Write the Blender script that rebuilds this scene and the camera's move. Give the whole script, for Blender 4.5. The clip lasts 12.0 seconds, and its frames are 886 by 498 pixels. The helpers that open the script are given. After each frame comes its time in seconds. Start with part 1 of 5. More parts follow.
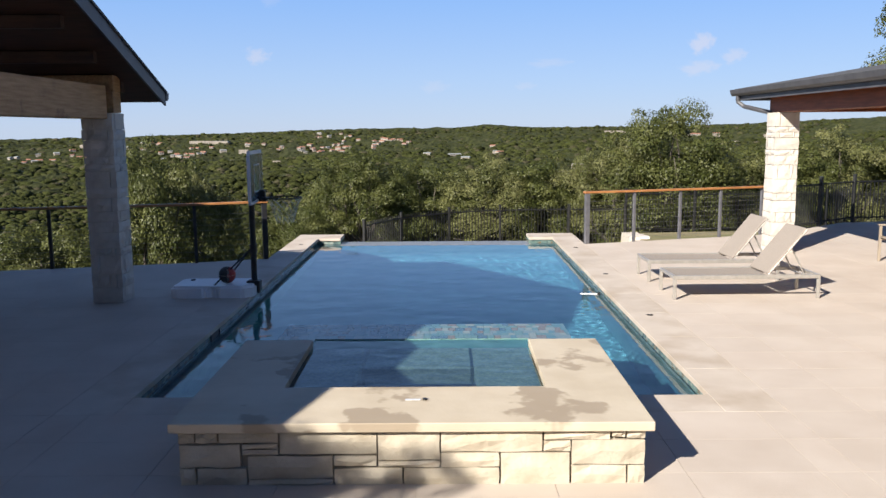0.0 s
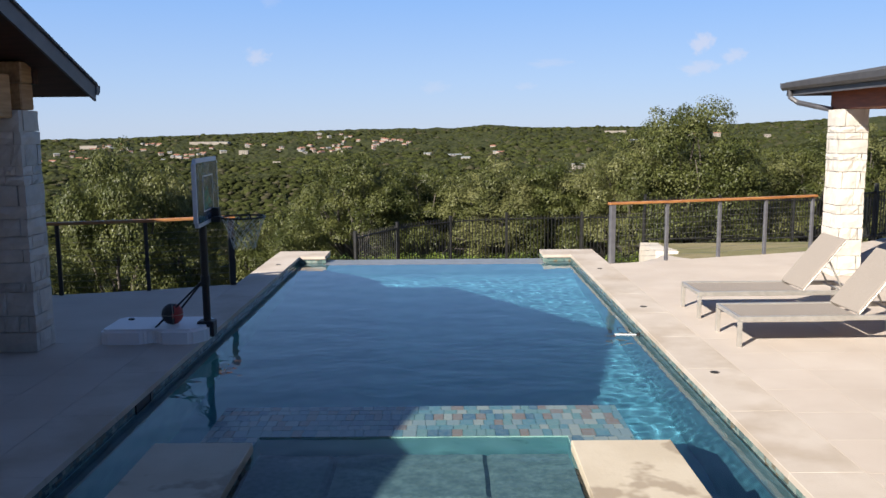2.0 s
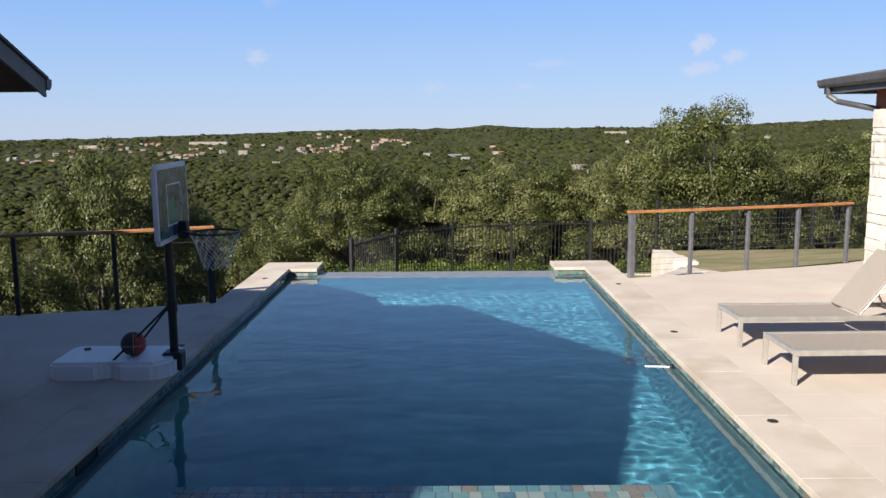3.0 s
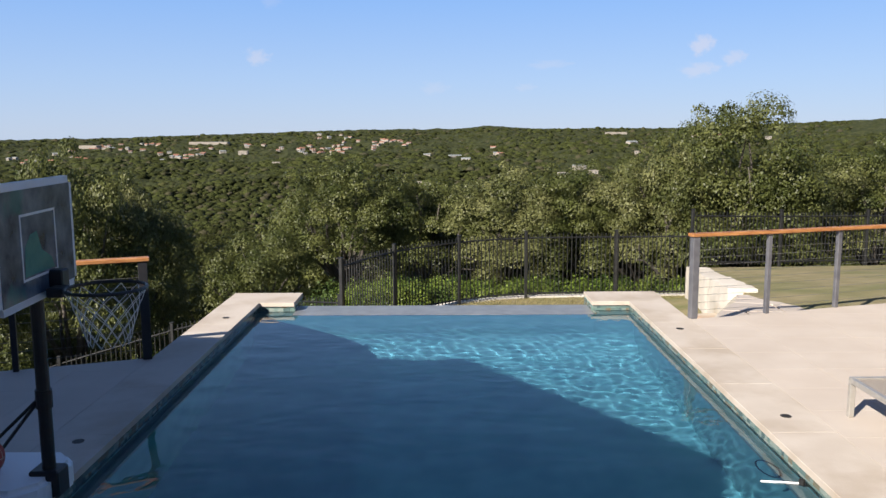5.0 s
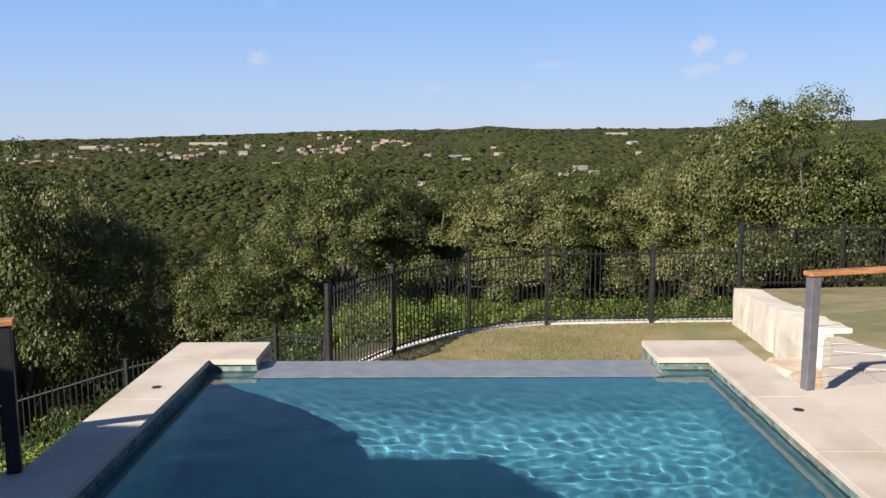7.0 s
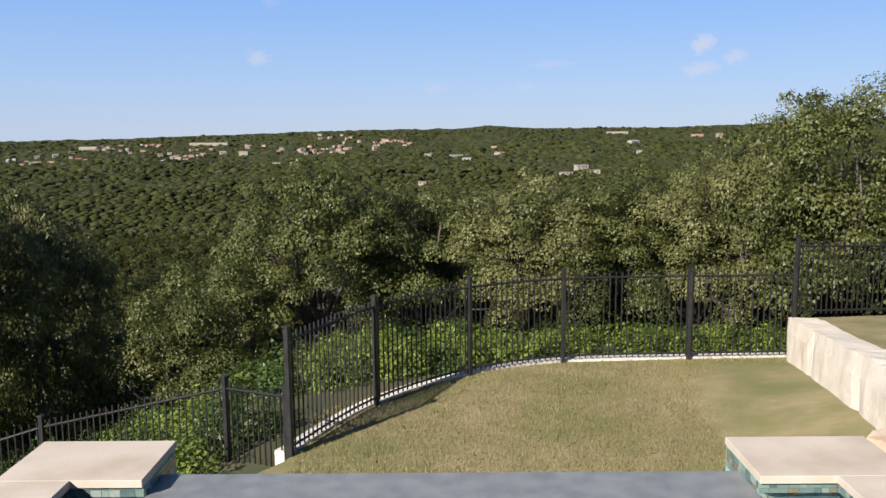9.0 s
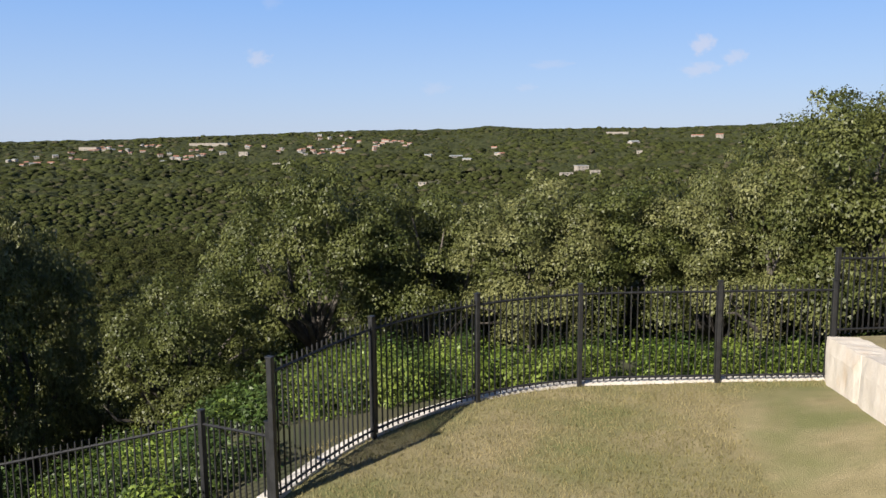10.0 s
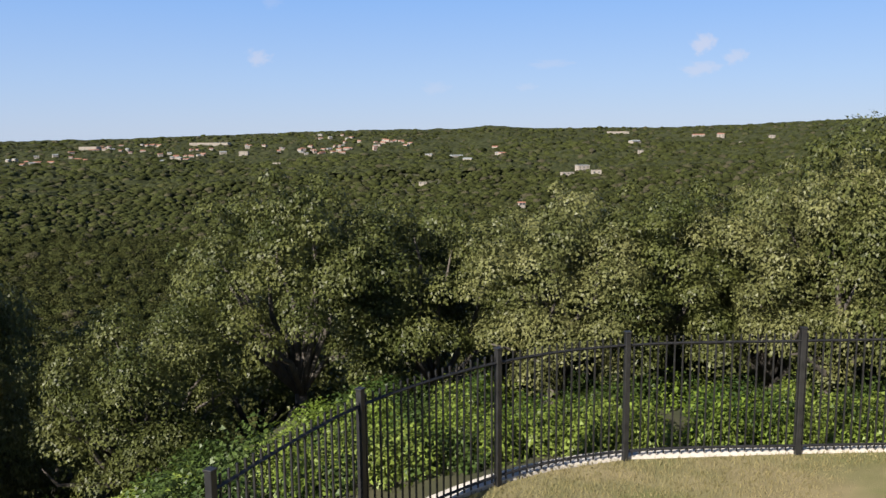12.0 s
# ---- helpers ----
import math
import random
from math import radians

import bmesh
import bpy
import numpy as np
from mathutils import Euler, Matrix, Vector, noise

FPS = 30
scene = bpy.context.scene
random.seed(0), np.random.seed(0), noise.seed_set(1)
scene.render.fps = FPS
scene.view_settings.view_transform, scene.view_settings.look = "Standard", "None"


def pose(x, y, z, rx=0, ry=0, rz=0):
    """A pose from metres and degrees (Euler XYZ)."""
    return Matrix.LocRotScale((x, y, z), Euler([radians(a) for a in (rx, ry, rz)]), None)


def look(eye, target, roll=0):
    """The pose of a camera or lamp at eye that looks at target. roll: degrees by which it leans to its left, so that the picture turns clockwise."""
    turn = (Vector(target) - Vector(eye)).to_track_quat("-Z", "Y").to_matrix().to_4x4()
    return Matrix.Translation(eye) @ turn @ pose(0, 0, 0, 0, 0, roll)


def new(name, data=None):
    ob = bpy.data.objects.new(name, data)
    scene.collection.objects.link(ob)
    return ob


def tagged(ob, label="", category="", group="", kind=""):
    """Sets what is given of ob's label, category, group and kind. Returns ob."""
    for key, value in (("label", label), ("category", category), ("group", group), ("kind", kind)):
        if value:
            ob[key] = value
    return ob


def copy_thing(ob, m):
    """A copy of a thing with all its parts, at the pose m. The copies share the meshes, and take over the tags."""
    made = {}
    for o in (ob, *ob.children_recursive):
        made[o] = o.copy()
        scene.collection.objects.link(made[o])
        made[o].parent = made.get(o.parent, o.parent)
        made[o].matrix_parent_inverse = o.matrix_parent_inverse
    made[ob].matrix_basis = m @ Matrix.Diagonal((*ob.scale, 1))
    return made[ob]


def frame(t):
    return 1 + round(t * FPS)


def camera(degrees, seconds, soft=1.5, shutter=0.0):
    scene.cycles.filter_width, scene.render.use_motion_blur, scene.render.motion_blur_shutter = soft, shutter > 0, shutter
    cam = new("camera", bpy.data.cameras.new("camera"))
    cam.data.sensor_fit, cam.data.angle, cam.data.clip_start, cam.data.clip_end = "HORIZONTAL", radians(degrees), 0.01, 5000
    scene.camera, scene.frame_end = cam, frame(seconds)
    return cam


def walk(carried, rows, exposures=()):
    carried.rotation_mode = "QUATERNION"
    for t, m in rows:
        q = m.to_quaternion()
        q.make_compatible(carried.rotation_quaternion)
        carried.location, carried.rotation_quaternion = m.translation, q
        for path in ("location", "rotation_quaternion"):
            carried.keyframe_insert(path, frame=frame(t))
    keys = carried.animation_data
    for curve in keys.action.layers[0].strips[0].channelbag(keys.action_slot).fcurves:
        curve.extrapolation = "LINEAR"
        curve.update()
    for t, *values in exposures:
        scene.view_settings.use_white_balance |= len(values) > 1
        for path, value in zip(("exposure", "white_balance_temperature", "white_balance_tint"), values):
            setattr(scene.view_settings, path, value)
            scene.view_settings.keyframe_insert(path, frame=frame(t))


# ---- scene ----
cam = camera(56.5, 12.0)
PATH = [
    (0, (0.209, 0.742, 2.331), (0.201, 2.722, 2.044), -0.4),
    (0.5, (0.214, 1.314, 2.335), (0.206, 3.293, 2.049), -0.4),
    (1, (0.217, 1.935, 2.336), (0.208, 3.915, 2.05), -0.4),
    (1.5, (0.206, 2.554, 2.338), (0.198, 4.534, 2.052), -0.4),
    (2, (0.194, 3.2, 2.338), (0.185, 5.179, 2.052), -0.5),
    (2.5, (0.171, 3.848, 2.343), (0.162, 5.828, 2.058), -0.4),
    (3, (0.141, 4.504, 2.346), (0.133, 6.483, 2.061), -0.4),
    (5, (0.008, 7.383, 2.335), (0.0, 9.363, 2.051), -0.3),
    (5.5, (-0.039, 8.124, 2.329), (-0.047, 10.104, 2.045), -0.3),
    (6, (-0.081, 8.863, 2.323), (-0.089, 10.843, 2.039), -0.3),
    (6.5, (-0.11, 9.608, 2.309), (-0.118, 11.587, 2.026), -0.3),
    (7, (-0.138, 10.34, 2.3), (-0.147, 12.32, 2.017), -0.3),
    (9, (-0.049, 13.32, 2.279), (-0.06, 15.3, 1.995), -0.5),
    (9.5, (-0.094, 13.983, 2.268), (-0.105, 15.963, 1.985), -0.4),
    (10, (-0.125, 14.653, 2.283), (-0.136, 16.633, 2.0), -0.5),
    (10.5, (-0.157, 15.351, 2.3), (-0.168, 17.331, 2.016), -0.5),
    (11, (-0.178, 16.07, 2.32), (-0.189, 18.05, 2.036), -0.4),
    (11.5, (-0.21, 16.75, 2.353), (-0.222, 18.729, 2.069), -0.5),
    (12, (-0.26, 17.415, 2.383), (-0.272, 19.394, 2.099), -0.5),
]
walk(cam, [(t, look(eye, target, roll)) for t, eye, target, roll in PATH], [(0.0, 1.02), (12.0, 0.95)])

# ---- light ----
SUN_DIR = Vector((0.645, 0.765, -0.605)).normalized()
sun_data = bpy.data.lights.new("sun", "SUN")
sun_data.energy, sun_data.angle, sun_data.color = 5.0, radians(0.55), (1.0, 0.93, 0.82)
sun = new("sun", sun_data)
sun.matrix_world = Matrix.LocRotScale((-30, -40, 40), SUN_DIR.to_track_quat("-Z", "Y"), None)

world = bpy.data.worlds.new("sky")
scene.world = world
world.use_nodes = True
wn, wl = world.node_tree.nodes, world.node_tree.links
wn.clear()
w_out = wn.new("ShaderNodeOutputWorld")
w_bg = wn.new("ShaderNodeBackground")
w_sky = wn.new("ShaderNodeTexSky")
w_sky.sky_type, w_sky.sun_disc = "NISHITA", False
w_sky.sun_elevation, w_sky.sun_rotation = radians(31.1), radians(220.1)
w_sky.air_density, w_sky.dust_density, w_sky.ozone_density, w_sky.altitude = 1.0, 0.15, 4.0, 300
w_bg.inputs["Strength"].default_value = 0.045
SKY_GAIN = (0.80, 0.90, 1.10)


def sky_clouds(source):
    """Adds a few small fair-weather clouds to the sky colour: (azimuth, elevation, half width, half height, amount) in degrees."""
    co = wn.new("ShaderNodeTexCoord")
    last = source
    for az, el, hw, hh, amount in CLOUDS:
        a, e = radians(az), radians(el)
        centre = Vector((math.sin(a) * math.cos(e), math.cos(a) * math.cos(e), math.sin(e)))
        mp = wn.new("ShaderNodeVectorMath")
        mp.operation = "SUBTRACT"
        wl.new(co.outputs["Generated"], mp.inputs[0])
        mp.inputs[1].default_value = centre
        sc = wn.new("ShaderNodeVectorMath")
        sc.operation = "MULTIPLY"
        wl.new(mp.outputs[0], sc.inputs[0])
        sc.inputs[1].default_value = (1 / radians(hw), 1 / radians(hw), 1 / radians(hh))
        nz = wn.new("ShaderNodeTexNoise")
        nz.inputs["Scale"].default_value, nz.inputs["Detail"].default_value = 1.6, 6
        wl.new(sc.outputs[0], nz.inputs["Vector"])
        ln = wn.new("ShaderNodeVectorMath")
        ln.operation = "LENGTH"
        wl.new(sc.outputs[0], ln.inputs[0])
        ad = wn.new("ShaderNodeMath")
        ad.operation = "MULTIPLY_ADD"
        wl.new(nz.outputs["Fac"], ad.inputs[0])
        ad.inputs[1].default_value = -1.9
        wl.new(ln.outputs["Value"], ad.inputs[2])
        mr = wn.new("ShaderNodeMapRange")
        mr.interpolation_type = "SMOOTHSTEP"
        wl.new(ad.outputs[0], mr.inputs["Value"])
        mr.inputs["From Min"].default_value, mr.inputs["From Max"].default_value = -0.75, 0.15
        mr.inputs["To Min"].default_value, mr.inputs["To Max"].default_value = amount, 0.0
        mx = wn.new("ShaderNodeMix")
        mx.data_type = "RGBA"
        wl.new(mr.outputs["Result"], mx.inputs["Factor"])
        wl.new(last, mx.inputs["A"])
        mx.inputs["B"].default_value = (8.6, 8.3, 9.2, 1)
        last = mx.outputs["Result"]
    return last


CLOUDS = [(16.9, 5.5, 0.85, 0.75, 0.5), (-12.6, 4.9, 0.9, 0.6, 0.38), (16.8, 3.9, 1.3, 0.55, 0.36), (18.9, 4.6, 0.8, 0.55, 0.36),
          (7.0, 4.4, 1.6, 0.35, 0.18), (-0.8, 2.9, 1.1, 0.5, 0.16), (5.4, 2.9, 0.8, 0.3, 0.16), (-11.6, 8.6, 0.8, 0.6, 0.12)]
w_mul = wn.new("ShaderNodeMix")
w_mul.data_type, w_mul.blend_type = "RGBA", "MULTIPLY"
w_mul.inputs["Factor"].default_value = 1.0
wl.new(w_sky.outputs[0], w_mul.inputs["A"])
w_mul.inputs["B"].default_value = (*SKY_GAIN, 1)
# the haze of a clear morning: pale towards the horizon, blue above
w_co = wn.new("ShaderNodeTexCoord")
w_sep = wn.new("ShaderNodeSeparateXYZ")
wl.new(w_co.outputs["Generated"], w_sep.inputs[0])
w_ramp = wn.new("ShaderNodeValToRGB")
w_el = w_ramp.color_ramp.elements
w_el[0].position, w_el[0].color = 0.0, (6.3, 7.6, 10.0, 1)
w_el[1].position, w_el[1].color = 0.9, (0.62, 1.10, 2.35, 1)
for at_z, tone in ((0.06, (5.2, 7.2, 10.8, 1)), (0.16, (3.3, 6.0, 11.3, 1)), (0.40, (1.1, 2.05, 4.5, 1))):
    w_new = w_el.new(at_z)
    w_new.color = tone
wl.new(w_sep.outputs["Z"], w_ramp.inputs[0])
w_mix = wn.new("ShaderNodeMix")
w_mix.data_type = "RGBA"
w_mix.inputs["Factor"].default_value = 0.8
wl.new(w_mul.outputs["Result"], w_mix.inputs["A"])
wl.new(w_ramp.outputs[0], w_mix.inputs["B"])
wl.new(sky_clouds(w_mix.outputs["Result"]), w_bg.inputs["Color"])
wl.new(w_bg.outputs[0], w_out.inputs["Surface"])


# ---- materials ----
def ramp_mix(nt, fac, c1, c2, lo=0.35, hi=0.65):
    r = nt.nodes.new("ShaderNodeValToRGB")
    r.color_ramp.elements[0].position, r.color_ramp.elements[1].position = lo, hi
    r.color_ramp.elements[0].color, r.color_ramp.elements[1].color = (*c1, 1), (*c2, 1)
    nt.links.new(fac, r.inputs[0])
    return r.outputs[0]


def mixed(nt, fac, a, b, mode="MIX"):
    m = nt.nodes.new("ShaderNodeMix")
    m.data_type, m.blend_type = "RGBA", mode
    for sock, v in (("Factor", fac), ("A", a), ("B", b)):
        if hasattr(v, "links"):
            nt.links.new(v, m.inputs[sock])
        elif sock == "Factor":
            m.inputs[sock].default_value = v
        else:
            m.inputs[sock].default_value = (*v, 1)
    return m.outputs["Result"]


def noise_tex(nt, scale, detail=5, stretch=None, rough=0.55):
    g = nt.nodes.new("ShaderNodeNewGeometry")
    v = g.outputs["Position"]
    if stretch:
        m = nt.nodes.new("ShaderNodeVectorMath")
        m.operation = "MULTIPLY"
        nt.links.new(v, m.inputs[0])
        m.inputs[1].default_value = stretch
        v = m.outputs[0]
    n = nt.nodes.new("ShaderNodeTexNoise")
    n.inputs["Scale"].default_value, n.inputs["Detail"].default_value, n.inputs["Roughness"].default_value = scale, detail, rough
    nt.links.new(v, n.inputs["Vector"])
    return n.outputs["Fac"]


def material(name, c1, c2, scale=3.0, rough=0.8, metal=0.0, bump=0.0, bump_scale=60.0, stain=None, stain_scale=0.8, stain_amount=0.5,
             stain_lo=0.55, stain_hi=0.75, random_by="", spread=0.15, stretch=None, spec=0.5, trans=0.0, coat=0.0, bump_depth=0.02):
    """A surface of two tones at one scale, stains at a larger one, fine relief and, where asked, a variation from piece to piece."""
    m = bpy.data.materials.new(name)
    m.use_nodes = True
    nt = m.node_tree
    b = nt.nodes["Principled BSDF"]
    col = ramp_mix(nt, noise_tex(nt, scale, stretch=stretch), c1, c2)
    if stain:
        f = ramp_mix(nt, noise_tex(nt, stain_scale, 4), (0, 0, 0), (stain_amount,) * 3, stain_lo, stain_hi)
        col = mixed(nt, f, col, stain)
    if random_by:
        if random_by == "object":
            r = nt.nodes.new("ShaderNodeObjectInfo").outputs["Random"]
        else:
            r = nt.nodes.new("ShaderNodeNewGeometry").outputs["Random Per Island"]
        hsv = nt.nodes.new("ShaderNodeHueSaturation")
        mr = nt.nodes.new("ShaderNodeMapRange")
        nt.links.new(r, mr.inputs["Value"])
        mr.inputs["To Min"].default_value, mr.inputs["To Max"].default_value = 1 - spread, 1 + spread
        nt.links.new(mr.outputs["Result"], hsv.inputs["Value"])
        nt.links.new(col, hsv.inputs["Color"])
        col = hsv.outputs["Color"]
    nt.links.new(col, b.inputs["Base Color"])
    b.inputs["Roughness"].default_value, b.inputs["Metallic"].default_value = rough, metal
    b.inputs["Specular IOR Level"].default_value = spec
    b.inputs["Coat Weight"].default_value = coat
    b.inputs["Transmission Weight"].default_value = trans
    if bump:
        bn = nt.nodes.new("ShaderNodeBump")
        bn.inputs["Strength"].default_value, bn.inputs["Distance"].default_value = bump, bump_depth
        nt.links.new(noise_tex(nt, bump_scale, 6), bn.inputs["Height"])
        nt.links.new(bn.outputs[0], b.inputs["Normal"])
    return m


def leaf_material(name, c1, c2, spread=0.35, gloss=0.45, scale=0.6, spec=0.3):
    m = material(name, c1, c2, scale=scale, rough=gloss, random_by="island", spread=spread, spec=spec)
    nt = m.node_tree
    b = nt.nodes["Principled BSDF"]
    tr = nt.nodes.new("ShaderNodeBsdfTranslucent")
    nt.links.new(b.inputs["Base Color"].links[0].from_socket, tr.inputs["Color"])
    mx = nt.nodes.new("ShaderNodeMixShader")
    mx.inputs[0].default_value = 0.22
    nt.links.new(b.outputs[0], mx.inputs[1])
    nt.links.new(tr.outputs[0], mx.inputs[2])
    nt.links.new(mx.outputs[0], nt.nodes["Material Output"].inputs["Surface"])
    return m


M = {}
M["deck"] = material("pale_limestone_paving", (0.478, 0.408, 0.352), (0.530, 0.462, 0.405), 1.3, 0.75, bump=0.12, bump_scale=45,
                     stain=(0.363, 0.297, 0.238), stain_scale=0.55, stain_amount=0.35, random_by="object", spread=0.03)
M["grout"] = material("paving_joint", (0.42, 0.36, 0.305), (0.47, 0.405, 0.35), 4, 0.9)
M["coping"] = material("limestone_coping", (0.475, 0.410, 0.350), (0.530, 0.465, 0.405), 2.0, 0.7, bump=0.12, bump_scale=40,
                       stain=(0.33, 0.255, 0.185), stain_scale=1.4, stain_amount=0.5, stain_lo=0.46, stain_hi=0.64, random_by="object", spread=0.02)
M["wall_stone"] = material("sawn_limestone_wall", (0.56, 0.50, 0.43), (0.66, 0.60, 0.53), 3.0, 0.8, bump=0.5, bump_scale=20,
                           stain=(0.50, 0.32, 0.15), stain_scale=1.1, stain_amount=0.4, stain_lo=0.60, stain_hi=0.72)
M["cap"] = material("limestone_cap", (0.47, 0.40, 0.305), (0.54, 0.47, 0.37), 2.2, 0.65, bump=0.10, bump_scale=35,
                    stain=(0.264, 0.205, 0.145), stain_scale=1.7, stain_amount=0.7, stain_lo=0.56, stain_hi=0.60)
M["stone"] = material("rough_limestone_block", (0.405, 0.350, 0.270), (0.530, 0.475, 0.385), 4.0, 0.85, bump=0.6, bump_scale=14,
                      stain=(0.408, 0.299, 0.177), stain_scale=2.6, stain_amount=0.35, random_by="object", spread=0.10)
M["white_stone"] = material("pale_limestone_block", (0.50, 0.46, 0.41), (0.60, 0.56, 0.51), 5.0, 0.85, bump=0.5, bump_scale=18,
                            stain=(0.343, 0.297, 0.244), stain_scale=2.2, stain_amount=0.3, random_by="object", spread=0.08)
M["rust_stone"] = material("rust_stained_sandstone", (0.43, 0.35, 0.27), (0.52, 0.44, 0.35), 3.0, 0.85, bump=0.6, bump_scale=18,
                           stain=(0.40, 0.20, 0.11), stain_scale=1.8, stain_amount=0.8, stain_lo=0.42, stain_hi=0.6)
M["mortar"] = material("mortar", (0.27, 0.235, 0.19), (0.35, 0.31, 0.255), 12, 0.95, bump=0.3, bump_scale=60)
M["white_mortar"] = material("pale_mortar", (0.48, 0.445, 0.40), (0.54, 0.505, 0.46), 12, 0.95, bump=0.3, bump_scale=60)
M["plaster"] = material("blue_pool_plaster", (0.175, 0.370, 0.350), (0.255, 0.455, 0.420), 3.0, 0.7, bump=0.05, bump_scale=80,
                        stain=(0.14, 0.30, 0.31), stain_scale=1.0, stain_amount=0.4)
M["ledge"] = material("grey_plaster_ledge", (0.24, 0.245, 0.19), (0.32, 0.32, 0.26), 5.0, 0.7, bump=0.1, bump_scale=70)
M["edge"] = material("grey_stone_edge", (0.150, 0.158, 0.165), (0.210, 0.217, 0.225), 6, 0.35, bump=0.05)
M["spa_plaster"] = material("pebble_spa_plaster", (0.135, 0.175, 0.165), (0.220, 0.255, 0.230), 30, 0.7, bump=0.2, bump_scale=90)
M["metal_dark"] = material("dark_bronze_metal", (0.022, 0.022, 0.026), (0.034, 0.034, 0.038), 8, 0.45, 0.3, bump=0.04)
M["metal_black"] = material("black_powder_coat", (0.010, 0.010, 0.011), (0.020, 0.020, 0.021), 9, 0.5, 0.0, bump=0.05)
M["metal_grey"] = material("grey_painted_steel", (0.10, 0.10, 0.115), (0.14, 0.14, 0.155), 9, 0.45, 0.2, bump=0.04)
M["cable"] = material("stainless_cable", (0.16, 0.16, 0.165), (0.22, 0.22, 0.225), 20, 0.5, 0.6)
M["rail_wood"] = material("oiled_hardwood", (0.270, 0.105, 0.034), (0.420, 0.195, 0.068), 6, 0.5, bump=0.15, bump_scale=30, stretch=(1, 1, 8),
                          stain=(0.210, 0.083, 0.030), stain_scale=1.5, stain_amount=0.4)
M["beam_wood"] = material("knotty_cedar_beam", (0.30, 0.155, 0.060), (0.43, 0.25, 0.110), 5, 0.6, bump=0.2, bump_scale=25, stretch=(6, 0.5, 6),
                          stain=(0.12, 0.055, 0.025), stain_scale=3.0, stain_amount=0.55, stain_lo=0.6, stain_hi=0.68)
M["red_wood"] = material("red_stained_cedar", (0.160, 0.040, 0.014), (0.240, 0.068, 0.024), 5, 0.55, bump=0.15, bump_scale=25, stretch=(4, 0.5, 6))
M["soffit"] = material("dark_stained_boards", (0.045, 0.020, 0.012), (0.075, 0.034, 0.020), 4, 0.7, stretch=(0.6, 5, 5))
M["fascia"] = material("dark_grey_metal_trim", (0.060, 0.060, 0.068), (0.085, 0.085, 0.095), 5, 0.5, 0.1)
M["roofing"] = material("charcoal_roofing", (0.05, 0.05, 0.055), (0.09, 0.09, 0.095), 12, 0.8, bump=0.3, bump_scale=30)
M["frame_alu"] = material("brushed_champagne_aluminium", (0.416, 0.392, 0.360), (0.496, 0.472, 0.440), 14, 0.4, 0.55)
M["sling"] = material("taupe_woven_mesh", (0.259, 0.223, 0.194), (0.317, 0.274, 0.238), 90, 0.85, bump=0.3, bump_scale=220)
M["white_plastic"] = material("white_moulded_plastic", (0.85, 0.85, 0.87), (0.89, 0.89, 0.90), 3, 0.5, bump=0.04, stain=(0.52, 0.51, 0.49), stain_scale=3, stain_amount=0.15)
M["board_frame"] = material("pale_grey_plastic", (0.55, 0.57, 0.62), (0.62, 0.64, 0.69), 4, 0.45)
M["net"] = material("white_cord", (0.62, 0.62, 0.60), (0.75, 0.75, 0.73), 20, 0.9)
M["ball_dark"] = material("charcoal_rubber", (0.035, 0.033, 0.033), (0.06, 0.055, 0.055), 30, 0.7, bump=0.3, bump_scale=400)
M["ball_red"] = material("red_rubber", (0.35, 0.04, 0.035), (0.45, 0.07, 0.05), 30, 0.65, bump=0.3, bump_scale=400)
M["ball_line"] = material("pale_rubber_line", (0.5, 0.45, 0.36), (0.6, 0.54, 0.44), 30, 0.7)
M["lawn"] = material("dry_lawn_turf", (0.200, 0.168, 0.080), (0.275, 0.228, 0.122), 2.2, 0.95, bump=0.8, bump_scale=55,
                     stain=(0.115, 0.130, 0.036), stain_scale=0.7, stain_amount=0.75, stain_lo=0.42, stain_hi=0.65)
M["soil"] = material("leafy_hill_ground", (0.035, 0.042, 0.015), (0.073, 0.066, 0.032), 0.6, 0.95, bump=0.6, bump_scale=8,
                     stain=(0.112, 0.087, 0.052), stain_scale=0.12, stain_amount=0.5)
M["bark"] = material("grey_oak_bark", (0.055, 0.046, 0.038), (0.115, 0.10, 0.085), 14, 0.95, bump=0.8, bump_scale=22, stretch=(1, 1, 0.3))
M["oak"] = leaf_material("live_oak_leaves", (0.048, 0.060, 0.015), (0.108, 0.116, 0.036), spec=0.25, scale=1.1)
M["oak_pale"] = leaf_material("silvery_oak_leaves", (0.082, 0.092, 0.029), (0.172, 0.172, 0.068), spec=0.25, scale=1.1)
M["shrub"] = leaf_material("bright_shrub_leaves", (0.105, 0.155, 0.020), (0.170, 0.215, 0.045), 0.4)
M["shrub_dark"] = leaf_material("dark_shrub_leaves", (0.036, 0.068, 0.014), (0.068, 0.100, 0.024), 0.4)
M["grass"] = leaf_material("lawn_blades", (0.190, 0.170, 0.070), (0.285, 0.235, 0.120), 0.35, 0.7)
M["forest"] = material("wooded_canopy", (0.016, 0.021, 0.006), (0.048, 0.053, 0.016), 0.9, 0.95, bump=1.0, bump_scale=0.75, bump_depth=1.3,
                       stain=(0.052, 0.048, 0.022), stain_scale=0.02, stain_amount=0.5, random_by="island", spread=0.40, spec=0.08)


